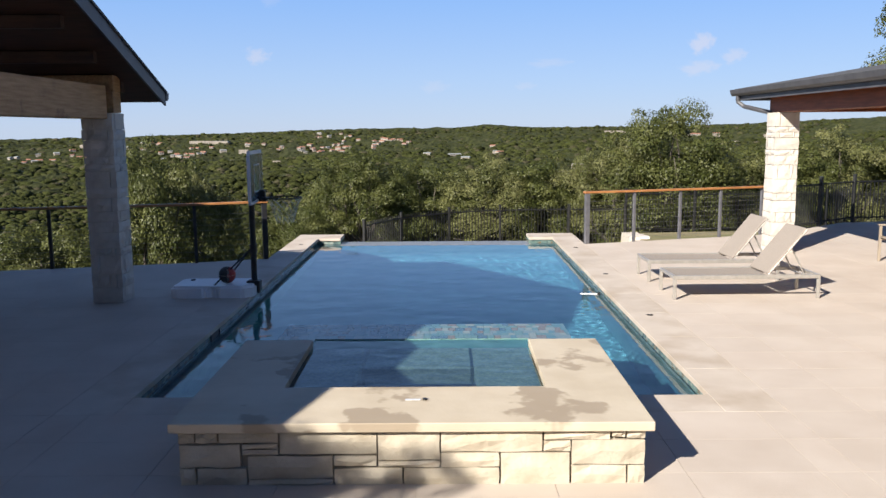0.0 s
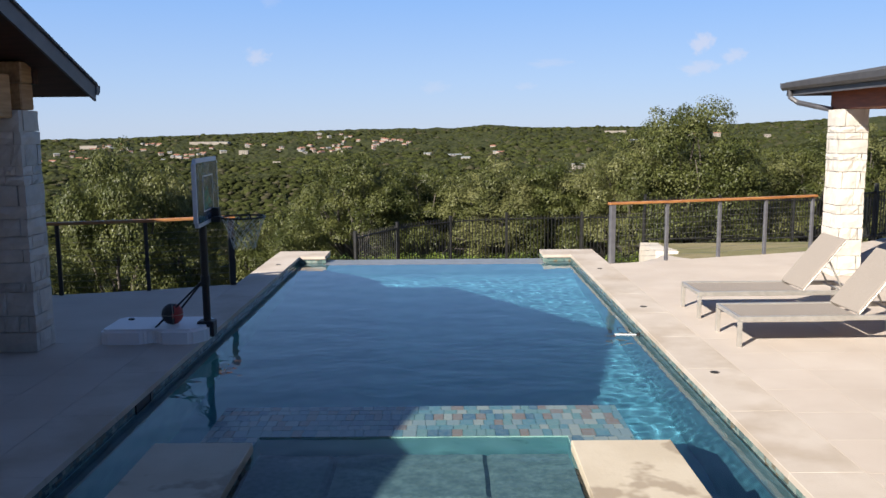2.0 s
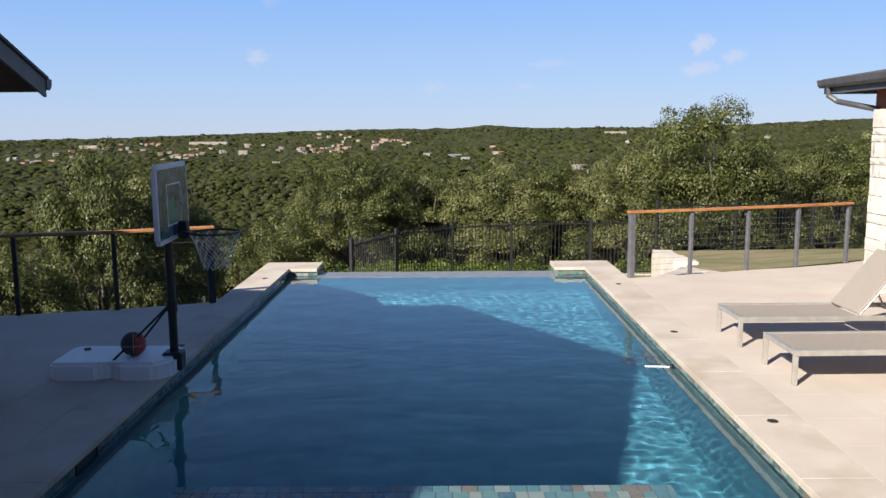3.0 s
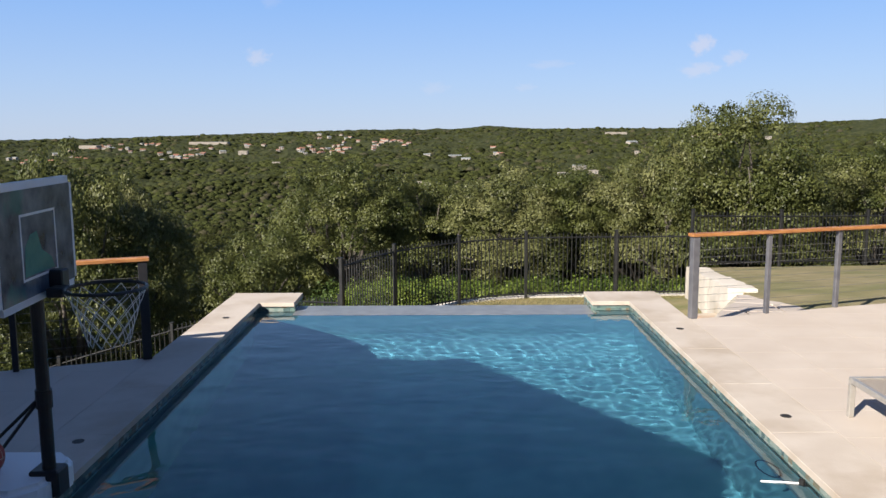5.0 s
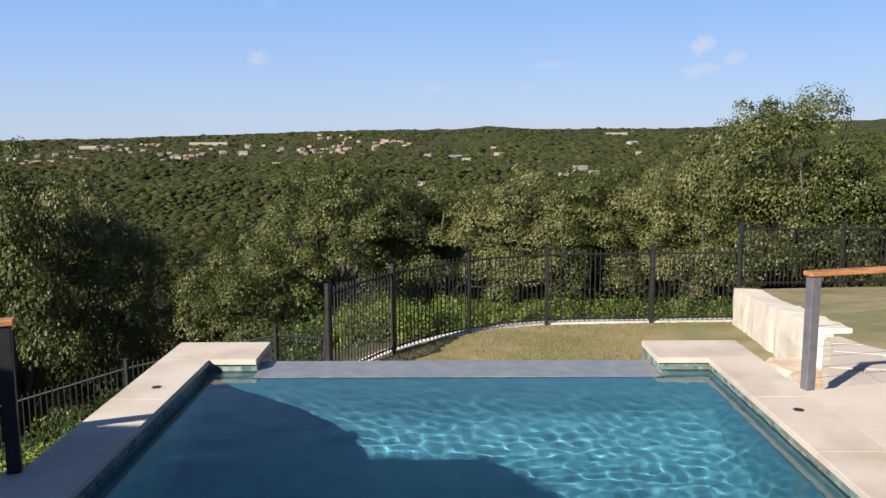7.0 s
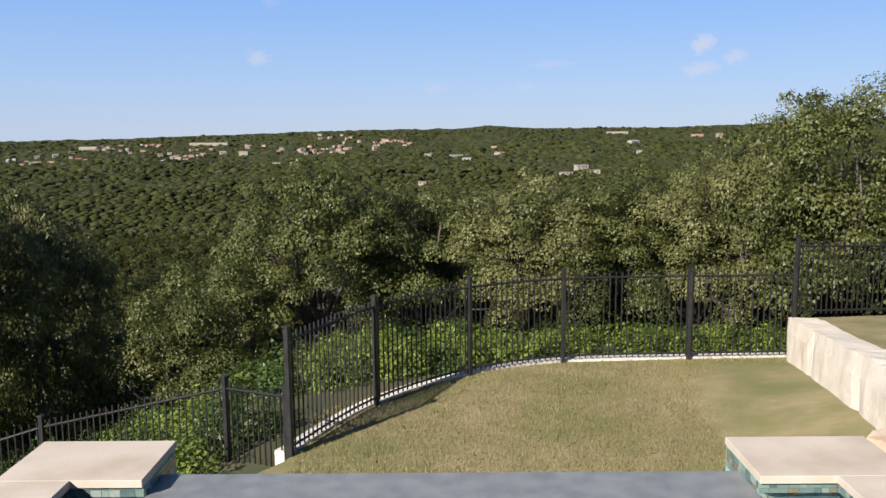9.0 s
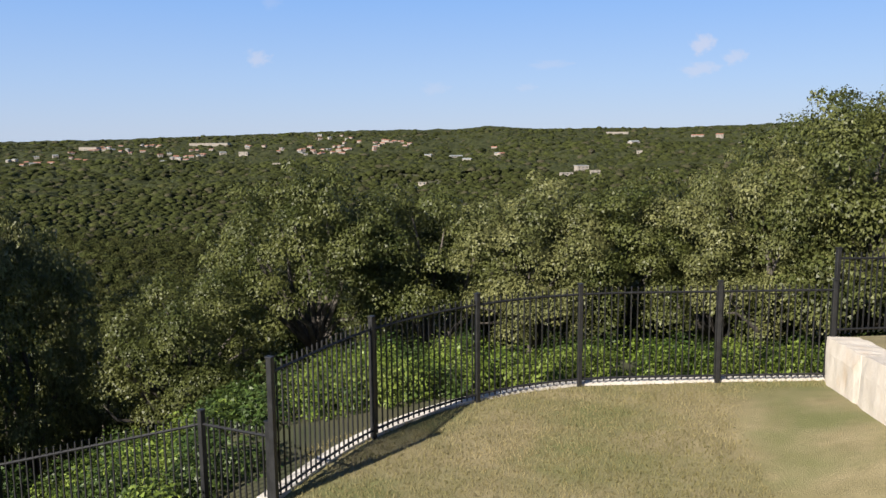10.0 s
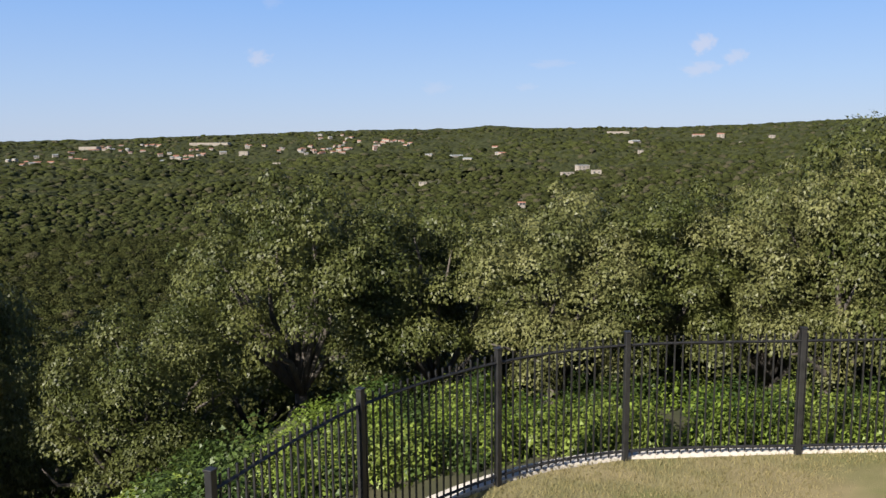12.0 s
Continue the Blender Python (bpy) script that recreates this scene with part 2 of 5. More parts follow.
def vary_crowns(m, tone, share):
    """Tints a share of the crowns: cedars and bare oaks among the live oaks."""
    nt = m.node_tree
    b = nt.nodes["Principled BSDF"]
    old = b.inputs["Base Color"].links[0].from_socket
    r = nt.nodes.new("ShaderNodeNewGeometry").outputs["Random Per Island"]
    sc = nt.nodes.new("ShaderNodeMath")
    sc.operation = "MULTIPLY"
    sc.inputs[1].default_value = 37.0
    nt.links.new(r, sc.inputs[0])
    fr = nt.nodes.new("ShaderNodeMath")
    fr.operation = "FRACT"
    nt.links.new(sc.outputs[0], fr.inputs[0])
    f = ramp_mix(nt, fr.outputs[0], (0.75, 0.75, 0.75), (0, 0, 0), share * 0.6, share * 1.4)
    nt.links.new(mixed(nt, f, old, tone), b.inputs["Base Color"])


vary_crowns(M["forest"], (0.066, 0.058, 0.038), 0.10)
M["slope_leaves"] = leaf_material("slope_tree_leaves", (0.026, 0.032, 0.009), (0.058, 0.060, 0.019), 0.55, 0.8, 0.11, 0.08)
# paler and bluer than the nearer woods: a little distance haze in the colour
M["far_forest"] = material("distant_canopy", (0.022, 0.028, 0.011), (0.054, 0.058, 0.025), 0.12, 0.95,
                           stain=(0.058, 0.060, 0.032), stain_scale=0.006, stain_amount=0.5, spec=0.08)
M["far_wall"] = material("pale_stucco", (0.26, 0.225, 0.19), (0.33, 0.29, 0.25), 0.3, 0.9)
M["far_tile"] = material("red_clay_roof", (0.30, 0.13, 0.085), (0.38, 0.185, 0.13), 0.5, 0.9)
M["far_grey"] = material("grey_metal_roof", (0.245, 0.259, 0.266), (0.315, 0.329, 0.336), 0.3, 0.6)
M["far_glass"] = material("far_window_glass", (0.04, 0.05, 0.06), (0.07, 0.08, 0.09), 0.5, 0.2)
M["house_wall"] = material("cream_stucco_wall", (0.360, 0.324, 0.276), (0.408, 0.372, 0.318), 1.5, 0.9, bump=0.15, bump_scale=50)
M["chair_wood"] = material("weathered_grey_teak", (0.231, 0.189, 0.147), (0.301, 0.252, 0.196), 10, 0.7, bump=0.15, stretch=(1, 1, 0.2))
M["drain"] = material("drain_grate_metal", (0.05, 0.045, 0.04), (0.09, 0.08, 0.07), 30, 0.6, 0.4)
M["poly"] = material("worn_printed_acrylic", (0.030, 0.045, 0.075), (0.150, 0.185, 0.235), 5, 0.18, spec=0.6, stain=(0.04, 0.17, 0.17), stain_scale=2.2, stain_amount=0.6, stain_lo=0.54, stain_hi=0.62)
M["teal_print"] = material("teal_print", (0.03, 0.16, 0.16), (0.06, 0.24, 0.22), 6, 0.2)
M["white_print"] = material("white_print", (0.6, 0.62, 0.66), (0.7, 0.72, 0.75), 6, 0.25)


def tile_material(single, cols):
    """Glass mosaic: every tile its own blue, teal, grey or bronze; single: tiles that are objects of their own."""
    m = bpy.data.materials.new("glass_mosaic_tile")
    m.use_nodes = True
    nt = m.node_tree
    b = nt.nodes["Principled BSDF"]
    r = nt.nodes.new("ShaderNodeValToRGB")
    r.color_ramp.interpolation = "CONSTANT"
    while len(r.color_ramp.elements) < len(cols):
        r.color_ramp.elements.new(0.5)
    for i, c in enumerate(cols):
        r.color_ramp.elements[i].position = i / len(cols)
        r.color_ramp.elements[i].color = (*c, 1)
    if single:
        g = nt.nodes.new("ShaderNodeObjectInfo").outputs["Random"]
    else:
        g = nt.nodes.new("ShaderNodeNewGeometry").outputs["Random Per Island"]
    nt.links.new(g, r.inputs[0])
    col = mixed(nt, ramp_mix(nt, noise_tex(nt, 25), (0, 0, 0), (0.4, 0.4, 0.4)), r.outputs[0], (0.15, 0.20, 0.20))
    nt.links.new(col, b.inputs["Base Color"])
    b.inputs["Roughness"].default_value = 0.2
    return m


SPA_TONES = [(0.06, 0.15, 0.18), (0.13, 0.19, 0.20), (0.035, 0.09, 0.13), (0.19, 0.23, 0.21), (0.14, 0.11, 0.08), (0.08, 0.17, 0.17)]
BAND_TONES = [(0.11, 0.17, 0.16), (0.19, 0.25, 0.23), (0.07, 0.11, 0.11), (0.26, 0.30, 0.27), (0.17, 0.14, 0.09), (0.13, 0.20, 0.18)]
M["tile"], M["tile_piece"], M["tile_band"] = tile_material(False, SPA_TONES), tile_material(True, SPA_TONES), tile_material(False, BAND_TONES)


def water_material(name, tint):
    m = bpy.data.materials.new(name)
    m.use_nodes = True
    nt = m.node_tree
    b = nt.nodes["Principled BSDF"]
    b.inputs["Base Color"].default_value = (*tint, 1)
    b.inputs["Transmission Weight"].default_value = 1.0
    b.inputs["IOR"].default_value = 1.33
    b.inputs["Roughness"].default_value = 0.0
    return m


M["water"], M["spa_water"] = water_material("pool_water", (0.33, 0.62, 0.92)), water_material("spa_water", (0.52, 0.80, 0.95))


# ---- building helpers ----
def mesh_of(name, bm, mat, smooth=False):
    me = bpy.data.meshes.new(name)
    bm.to_mesh(me)
    bm.free()
    me.materials.append(mat)
    if smooth:
        me.polygons.foreach_set("use_smooth", [True] * len(me.polygons))
    return me


def part(name, bm, mat, parent=None, label="", smooth=False):
    """Links a bmesh as one mesh object under a thing or a part (or on its own)."""
    ob = new(name, bm if isinstance(bm, bpy.types.Mesh) else mesh_of(name, bm, mat, smooth))
    if parent is not None:
        ob.parent = parent
    return tagged(ob, label) if label else ob


def thing(name, label, category, at=(0, 0, 0), turn=0, group="", kind=""):
    ob = new(name)
    ob.matrix_basis = pose(*at, 0, 0, turn)
    ob.empty_display_size = 0.2
    return tagged(ob, label, category, group, kind)


def box(bm, x0, y0, z0, x1, y1, z1, bevel=0.0, m=None):
    vs = bmesh.ops.create_cube(bm, size=1)["verts"]
    for v in vs:
        v.co = Vector(((x0 + x1) / 2 + v.co.x * (x1 - x0), (y0 + y1) / 2 + v.co.y * (y1 - y0), (z0 + z1) / 2 + v.co.z * (z1 - z0)))
    if bevel:
        es = list({e for v in vs for e in v.link_edges})
        vs = bmesh.ops.bevel(bm, geom=es, offset=bevel, segments=1, affect="EDGES")["verts"]
    if m is not None:
        bmesh.ops.transform(bm, matrix=m, verts=list({v for v in vs}))
    return bm


def boxed(*a, bevel=0.0, m=None):
    return box(bmesh.new(), *a, bevel=bevel, m=m)


def tube(points, radius, sides=8, taper=None, bm=None, closed=False):
    """A round bar through the points; taper: the radius at the end."""
    bm = bm or bmesh.new()
    pts = [Vector(p) for p in points]
    rings, n = [], len(pts)
    up = Vector((0.03, 0.05, 1)).normalized()
    for i, p in enumerate(pts):
        a, b = (pts[i - 1], pts[(i + 1) % n]) if closed else (pts[max(i - 1, 0)], pts[min(i + 1, n - 1)])
        d = (b - a).normalized()
        side = d.cross(up if abs(d.dot(up)) < 0.97 else Vector((1, 0, 0))).normalized()
        other = side.cross(d).normalized()
        r = radius if taper is None else radius + (taper - radius) * i / (n - 1)
        rings.append([bm.verts.new(p + r * (math.cos(2 * math.pi * k / sides) * side + math.sin(2 * math.pi * k / sides) * other)) for k in range(sides)])
    for i in range(n if closed else n - 1):
        a, b = rings[i], rings[(i + 1) % n]
        for k in range(sides):
            bm.faces.new((a[k], a[(k + 1) % sides], b[(k + 1) % sides], b[k]))
    if not closed:
        bm.faces.new(rings[0][::-1])
        bm.faces.new(rings[-1])
    return bm


def prism(outline, z0, z1, bm=None):
    """An upright solid over an outline of (x, y), anticlockwise."""
    bm = bm or bmesh.new()
    lo = [bm.verts.new((x, y, z0)) for x, y in outline]
    hi = [bm.verts.new((x, y, z1)) for x, y in outline]
    n = len(outline)
    for i in range(n):
        bm.faces.new((lo[i], lo[(i + 1) % n], hi[(i + 1) % n], hi[i]))
    bm.faces.new(hi)
    bm.faces.new(lo[::-1])
    return bm


def rough_block(w, h, d, seed, rough=0.012):
    """A quarried block: x along the wall, y its depth (front at -y), z up, with an uneven face and broken edges."""
    rnd = random.Random(seed)
    bm = bmesh.new()
    nx, nz = 3, 2
    front = {}
    for i in range(nx + 1):
        for k in range(nz + 1):
            edge = i in (0, nx) or k in (0, nz)
            x = -w / 2 + w * i / nx + (rnd.uniform(-0.25, 0.25) * w / nx if 0 < i < nx else rnd.uniform(-0.004, 0.004))
            z = -h / 2 + h * k / nz + (rnd.uniform(-0.2, 0.2) * h / nz if 0 < k < nz else rnd.uniform(-0.004, 0.004))
            y = -d / 2 + (rnd.uniform(0.004, 0.012) if edge else -rnd.uniform(0.2, 1) * rough)
            front[i, k] = bm.verts.new((x, y, z))
    back = {(i, k): bm.verts.new((-w / 2 + w * i / nx, d / 2, -h / 2 + h * k / nz)) for i in (0, nx) for k in (0, nz)}
    for i in range(nx):
        for k in range(nz):
            bm.faces.new((front[i, k], front[i + 1, k], front[i + 1, k + 1], front[i, k + 1]))
    bm.faces.new([front[i, nz] for i in range(nx + 1)] + [back[nx, nz], back[0, nz]])
    bm.faces.new([front[i, 0] for i in range(nx, -1, -1)] + [back[0, 0], back[nx, 0]])
    bm.faces.new([front[0, k] for k in range(nz + 1)][::1] + [back[0, nz], back[0, 0]])
    bm.faces.new([front[nx, k] for k in range(nz, -1, -1)] + [back[nx, 0], back[nx, nz]])
    bmesh.ops.recalc_face_normals(bm, faces=bm.faces)
    return bm


# ---- the plan: pool, deck, lawn ----
PX0, PX1, PY0, PY1 = -2.60, 2.55, 7.74, 18.54      # inner edges of the pool
CX0, CX1, CY1 = -3.08, 3.04, 19.22                   # outer edges of its coping
WATER, BASIN = -0.13, -1.78
LAWN = -1.78
R_EDGE = [(3.04, 17.42), (4.10, 17.72), (5.14, 18.08), (6.08, 18.35), (7.10, 18.72), (8.4, 19.6), (9.9, 20.9), (12.0, 21.3), (16.0, 21.5)]
L_EDGE = [(-16.0, 12.2), (-11.2, 13.5), (-8.9, 14.2), (-6.57, 14.75), (-5.42, 15.02), (-4.25, 15.32), (-3.08, 15.75)]

deck_bm = bmesh.new()
right = [(CX1, -9.0), (16.0, -9.0)] + R_EDGE[::-1]
left = [(-16.0, -9.0), (CX0, -9.0)] + L_EDGE[::-1][:-1] + [(-16.0, 12.2)]
for outline in (right, left, [(CX0, -9.0), (CX1, -9.0), (CX1, 7.30), (CX0, 7.30)]):
    prism(outline, -0.30, -0.007, deck_bm)
deck = tagged(part("floor", deck_bm, M["grout"]), "pale limestone pool deck with fine paver joints", "floor", kind="structure")

pool = thing("pool_basin", "blue plastered vanishing-edge swimming pool with mosaic waterline", "pool", kind="structure")
part("pool_floor", boxed(PX0 - 0.2, PY0 - 0.2, BASIN - 0.2, PX1 + 0.2, PY1 + 0.2, BASIN), M["plaster"], pool)
for x0, y0, x1, y1 in ((PX0 - 0.25, PY0 - 0.25, PX0, PY1 + 0.1), (PX1, PY0 - 0.25, PX1 + 0.25, PY1 + 0.1)):
    part("pool_wall", boxed(x0, y0, BASIN, x1, y1, -0.055), M["plaster"], pool)
for x0, x1 in ((PX0, -1.50), (1.45, PX1)):
    part("pool_wall", boxed(x0, PY0 - 0.25, BASIN, x1, PY0, -0.055), M["plaster"], pool)
part("pool_wall", boxed(PX0, PY1, BASIN, -2.09, CY1 - 0.04, -0.055), M["plaster"], pool)
part("pool_wall", boxed(2.01, PY1, BASIN, PX1, CY1 - 0.04, -0.055), M["plaster"], pool)
part("pool_wall", boxed(-2.09, 18.302, BASIN, 2.01, 18.80, WATER - 0.05), M["plaster"], pool)
for x0, x1 in ((PX0, -2.092), (2.012, PX1)):
    part("pool_wall", boxed(x0, 18.302, BASIN, x1, PY1, WATER - 0.121), M["plaster"], pool)
    part("ledge", boxed(x0, 18.30, WATER - 0.12, x1, PY1, WATER - 0.06), M["ledge"], pool)
for x0, x1 in ((PX0, PX0 + 0.12), (PX1 - 0.12, PX1)):
    part("ledge", boxed(x0, PY0, WATER - 0.15, x1, 18.296, WATER - 0.10), M["ledge"], pool, "grey plaster ledge below the waterline")
part("vanishing_edge", boxed(-2.09, 18.30, WATER - 0.048, 2.01, 18.90, WATER + 0.004, bevel=0.008), M["edge"], pool, "dark grey stone overflow edge")
part("outer_wall", boxed(CX0 + 0.05, CY1 - 0.35, -3.4, CX1 - 0.05, CY1 - 0.33, WATER - 0.3), M["plaster"], pool)
for x0, x1 in ((CX0 + 0.04, PX0 - 0.25), (PX1 + 0.25, CX1 - 0.04)):
    part("outer_wall", boxed(x0, 15.4, -3.6, x1, CY1 - 0.04, -0.055), M["house_wall"], pool)

# rippled water: a fine grid over the pool and the spa
WSTEP = 0.036
SPA_Y1 = 8.84


def ripple(x, y):
    return 0.0024 * noise.noise((x * 1.9, y * 3.1, 0.3)) + 0.0017 * noise.noise((x * 8.0, y * 10.5, 5.1)) + 0.0008 * noise.noise((x * 13.0, y * 15.0, 2.6))


def water_sheet(x0, x1, y0, y1, z, left_out, swell, mat):
    """A fine grid of rippled water; left_out(x, y) says where there is none."""
    xs = np.arange(x0, x1 + WSTEP * 0.99, WSTEP).clip(x0, x1)
    ys = np.arange(y0, y1 + WSTEP * 0.99, WSTEP).clip(y0, y1)
    verts, faces, index = [], [], {}
    for i in range(len(xs) - 1):
        for k in range(len(ys) - 1):
            if left_out((xs[i] + xs[i + 1]) / 2, (ys[k] + ys[k + 1]) / 2):
                continue
            quad = []
            for a, b in ((i, k), (i + 1, k), (i + 1, k + 1), (i, k + 1)):
                if (a, b) not in index:
                    index[a, b] = len(verts)
                    verts.append((xs[a], ys[b], z + swell * ripple(xs[a], ys[b])))
                quad.append(index[a, b])
            faces.append(quad)
    me = bpy.data.meshes.new("water")
    me.from_pydata(verts, [], faces)
    me.polygons.foreach_set("use_smooth", [True] * len(me.polygons))
    me.materials.append(mat)
    ob = new("water", me)
    ob.cycles.is_caustics_caster = True
    return ob


CAUSTICS = True
sun_data.cycles.is_caustics_light = True
tagged(water_sheet(PX0, PX1, PY0, PY1, WATER, lambda x, y: (y < SPA_Y1 and -1.36 < x < 1.36) or (y > 18.31 and -2.11 < x < 2.03), 1.0, M["water"]),
       "clear blue rippled swimming pool water", "water", kind="structure")
tagged(water_sheet(-1.05, 0.99, 6.71, 8.266, 0.382, lambda x, y: False, 1.3, M["spa_water"]), "clear rippled water in the raised spa", "water", kind="structure")

# coping stones
coping = thing("coping", "pale limestone pool coping with brown water stains", "coping", kind="structure")


def coping_run(x0, y0, x1, y1, along_y, step):
    n = max(1, round((y1 - y0 if along_y else x1 - x0) / step))
    for i in range(n):
        if along_y:
            a, b = y0 + (y1 - y0) * i / n, y0 + (y1 - y0) * (i + 1) / n
            bm = boxed(x0, a + 0.0004, -0.055, x1, b - 0.0004, 0.0, bevel=0.003)
        else:
            a, b = x0 + (x1 - x0) * i / n, x0 + (x1 - x0) * (i + 1) / n
            bm = boxed(a + 0.0004, y0, -0.055, b - 0.0004, y1, 0.0, bevel=0.003)
        part("coping_stone", bm, M["coping"], coping)


coping_run(CX0, 7.32, PX0 + 0.03, PY1 - 0.03, True, 1.22)
coping_run(PX1 - 0.03, 7.32, CX1, PY1 - 0.03, True, 1.22)
coping_run(CX0, PY1 - 0.03, -2.09, CY1, False, 2)
coping_run(2.01, PY1 - 0.03, CX1, CY1, False, 2)
coping_run(PX0 + 0.034, 7.32, -1.62, PY0 + 0.03, False, 1.0)
coping_run(1.58, 7.32, PX1 - 0.034, PY0 + 0.03, False, 1.0)

# ---- spa ----
SX0, SX1, SY0, CAPZ = -1.62, 1.565, 5.89, 0.44
spa = thing("spa", "raised stone-clad spa wall with thick limestone cap, water-stained", "spa")
cap_bm = bmesh.new()
outline = [(SX0, SY0), (SX1, SY0), (SX1, 8.06), (0.95, 8.06), (0.95, 6.65), (-1.01, 6.65), (-1.01, 8.06), (SX0, 8.06)]
prism(outline, CAPZ - 0.065, CAPZ, cap_bm)
bmesh.ops.bevel(cap_bm, geom=[e for e in cap_bm.edges], offset=0.006, segments=1, affect="EDGES")
part("cap", cap_bm, M["cap"], spa, "pale limestone cap with damp brown patches")
core = bmesh.new()
prism([(SX0 + 0.09, SY0 + 0.09), (SX1 - 0.09, SY0 + 0.09), (SX1 - 0.09, 8.02), (1.0, 8.02), (1.0, 6.70), (-1.06, 6.70), (-1.06, 8.02), (SX0 + 0.09, 8.02)], -0.9, CAPZ - 0.066, core)
part("core", core, M["mortar"], spa)


def floor_rise(name, profile, x0, x1):
    """A smooth rise of the pool floor: (y, z) from its foot to its top, down to the floor's level."""
    bm = bmesh.new()
    rows = [[bm.verts.new((x, y, z)) for x in (x0, x1)] for y, z in profile]
    for a, b in zip(rows, rows[1:]):
        bm.faces.new((a[0], a[1], b[1], b[0]))
    bmesh.ops.recalc_face_normals(bm, faces=bm.faces)
    if bm.faces[0].normal.z < 0:
        bmesh.ops.reverse_faces(bm, faces=bm.faces)
    return part(name, bm, M["plaster"], pool, smooth=True)


floor_rise("cove", [(17.60 + 0.699 * math.sin(a), BASIN + 0.002 + 0.7 * (1 - math.cos(a))) for a in (0, 0.25, 0.5, 0.75, 1.0, 1.25, 1.5)], PX0, PX1)
# raised spa: mosaic spill-over weir, benches and foot well
SPA_OUT, SPA_IN, SPA_TOP = 8.85, 8.27, 0.386
for x0, y0, x1, y1 in ((-1.38, 8.03, -1.02, SPA_OUT), (0.96, 8.03, 1.38, SPA_OUT), (-1.02, SPA_IN, 0.96, SPA_OUT)):
    part("weir", boxed(x0, y0, BASIN, x1, y1, SPA_TOP), M["plaster"], spa)
part("spa_floor", boxed(-1.055, 6.705, -0.60, 0.995, SPA_IN - 0.002, -0.45), M["spa_plaster"], spa)
for x0, y0, x1, y1 in ((-1.055, 6.705, -0.53, SPA_IN - 0.002), (0.44, 6.705, 0.995, SPA_IN - 0.002), (-0.53, 7.62, 0.44, SPA_IN - 0.002)):
    part("bench", boxed(x0, y0, -0.45, x1, y1, 0.12, bevel=0.03), M["spa_plaster"], spa)

for ob in (*pool.children, *spa.children):
    ob.cycles.is_caustics_receiver = CAUSTICS

# ---- lawn, hill and valley ----
FENCE = [(-2.05, 23.27), (-1.13, 25.20), (0.31, 26.68), (1.965, 27.41), (4.21, 27.56), (6.06, 27.62)]


def smooth(a, b, x):
    t = min(1.0, max(0.0, (x - a) / (b - a)))
    return t * t * (3 - 2 * t)


def hill(x, y):
    """Height of the ground outside the terraces."""
    d = math.hypot(x, y - 8.0)
    az = math.degrees(math.atan2(x, y - 8.0))
    if abs(az) > 60:
        az = math.copysign(60, az)
    out = max(0.0, y - 27.5) + max(0.0, -x - 3.0) * smooth(8, 20, y + 6)
    near = -2.0 - 1.2 * smooth(-2.0, -7.0, x) * smooth(14, 20, y) - 0.14 * min(out, 5) - 0.55 * max(0.0, min(out, 26) - 5)
    deep = -74 + 22 * smooth(-14, 22, az) + 34 * smooth(18, 34, az)
    fall = smooth(30, 260, d)
    ridge = -28 + 30 * smooth(-28, -2, az) + 3 * math.exp(-((az - 3.2) / 1.6) ** 2) * 4 + 26 * smooth(14, 30, az)
    rise = smooth(520 + 250 * smooth(10, -20, az), 3300, d) ** 1.05
    far = deep + (ridge - deep) * rise
    far += 15 * smooth(350, 1000, d) * (1 - smooth(2300, 3300, d)) * noise.noise((x / 260, y / 330, 1.7))
    far += 5.0 * smooth(200, 600, d) * noise.noise((x / 70, y / 80, 4.1))
    z = near + (far - near) * fall
    if d > 3400:
        z -= (d - 3400) * 0.05
    return z


def polar_ground(name, mat, rings, az0, az1, steps, bump=0.0, seed=3):
    rnd = np.random.RandomState(seed)
    verts, faces = [], []
    for d in rings:
        for j in range(steps + 1):
            a = math.radians(az0 + (az1 - az0) * j / steps)
            x, y = d * math.sin(a), 8.0 + d * math.cos(a)
            lift = bump * rnd.uniform(-1, 1) if bump else 0
            if bump:
                lift += 3.0 * bump * noise.noise((x / 28, y / 40, 9.3)) + 3.5
            verts.append((x, y, hill(x, y) + lift))
    w = steps + 1
    for i in range(len(rings) - 1):
        for j in range(steps):
            faces.append((i * w + j, i * w + j + 1, (i + 1) * w + j + 1, (i + 1) * w + j))
    me = bpy.data.meshes.new(name)
    me.from_pydata(verts, [], faces)
    me.materials.append(mat)
    return new(name, me)


rings = [0.5, 4, 7, 9, 10.5, 12] + [13 + 1.6 * i for i in range(18)] + [42 * (1.06 ** i) for i in range(84)]
rings = [d for d in rings if d < 4600] + [4600]
ground = tagged(polar_ground("ground", M["soil"], rings, -180, 180, 240), "wooded hillside falling into a broad valley", "ground", kind="structure")
rings = [1150 * (1.0058 ** i) for i in range(190)]
rings = [d for d in rings if d < 3420]
far_woods = tagged(polar_ground("far_woods", M["far_forest"], rings, -40, 40, 400, 1.6), "distant hazy green wooded hills", "forest", kind="stuff")
back_bm = bmesh.new()
prism([(-60, -60), (60, -60), (60, 11.6), (16.4, 11.6), (16.2, -9.2), (-16.2, -9.2), (-16.4, 11.6), (-60, 11.6)], -0.8, -0.35, back_bm)
tagged(part("ground", back_bm, M["soil"]), "bare ground round the house", "ground", kind="structure")

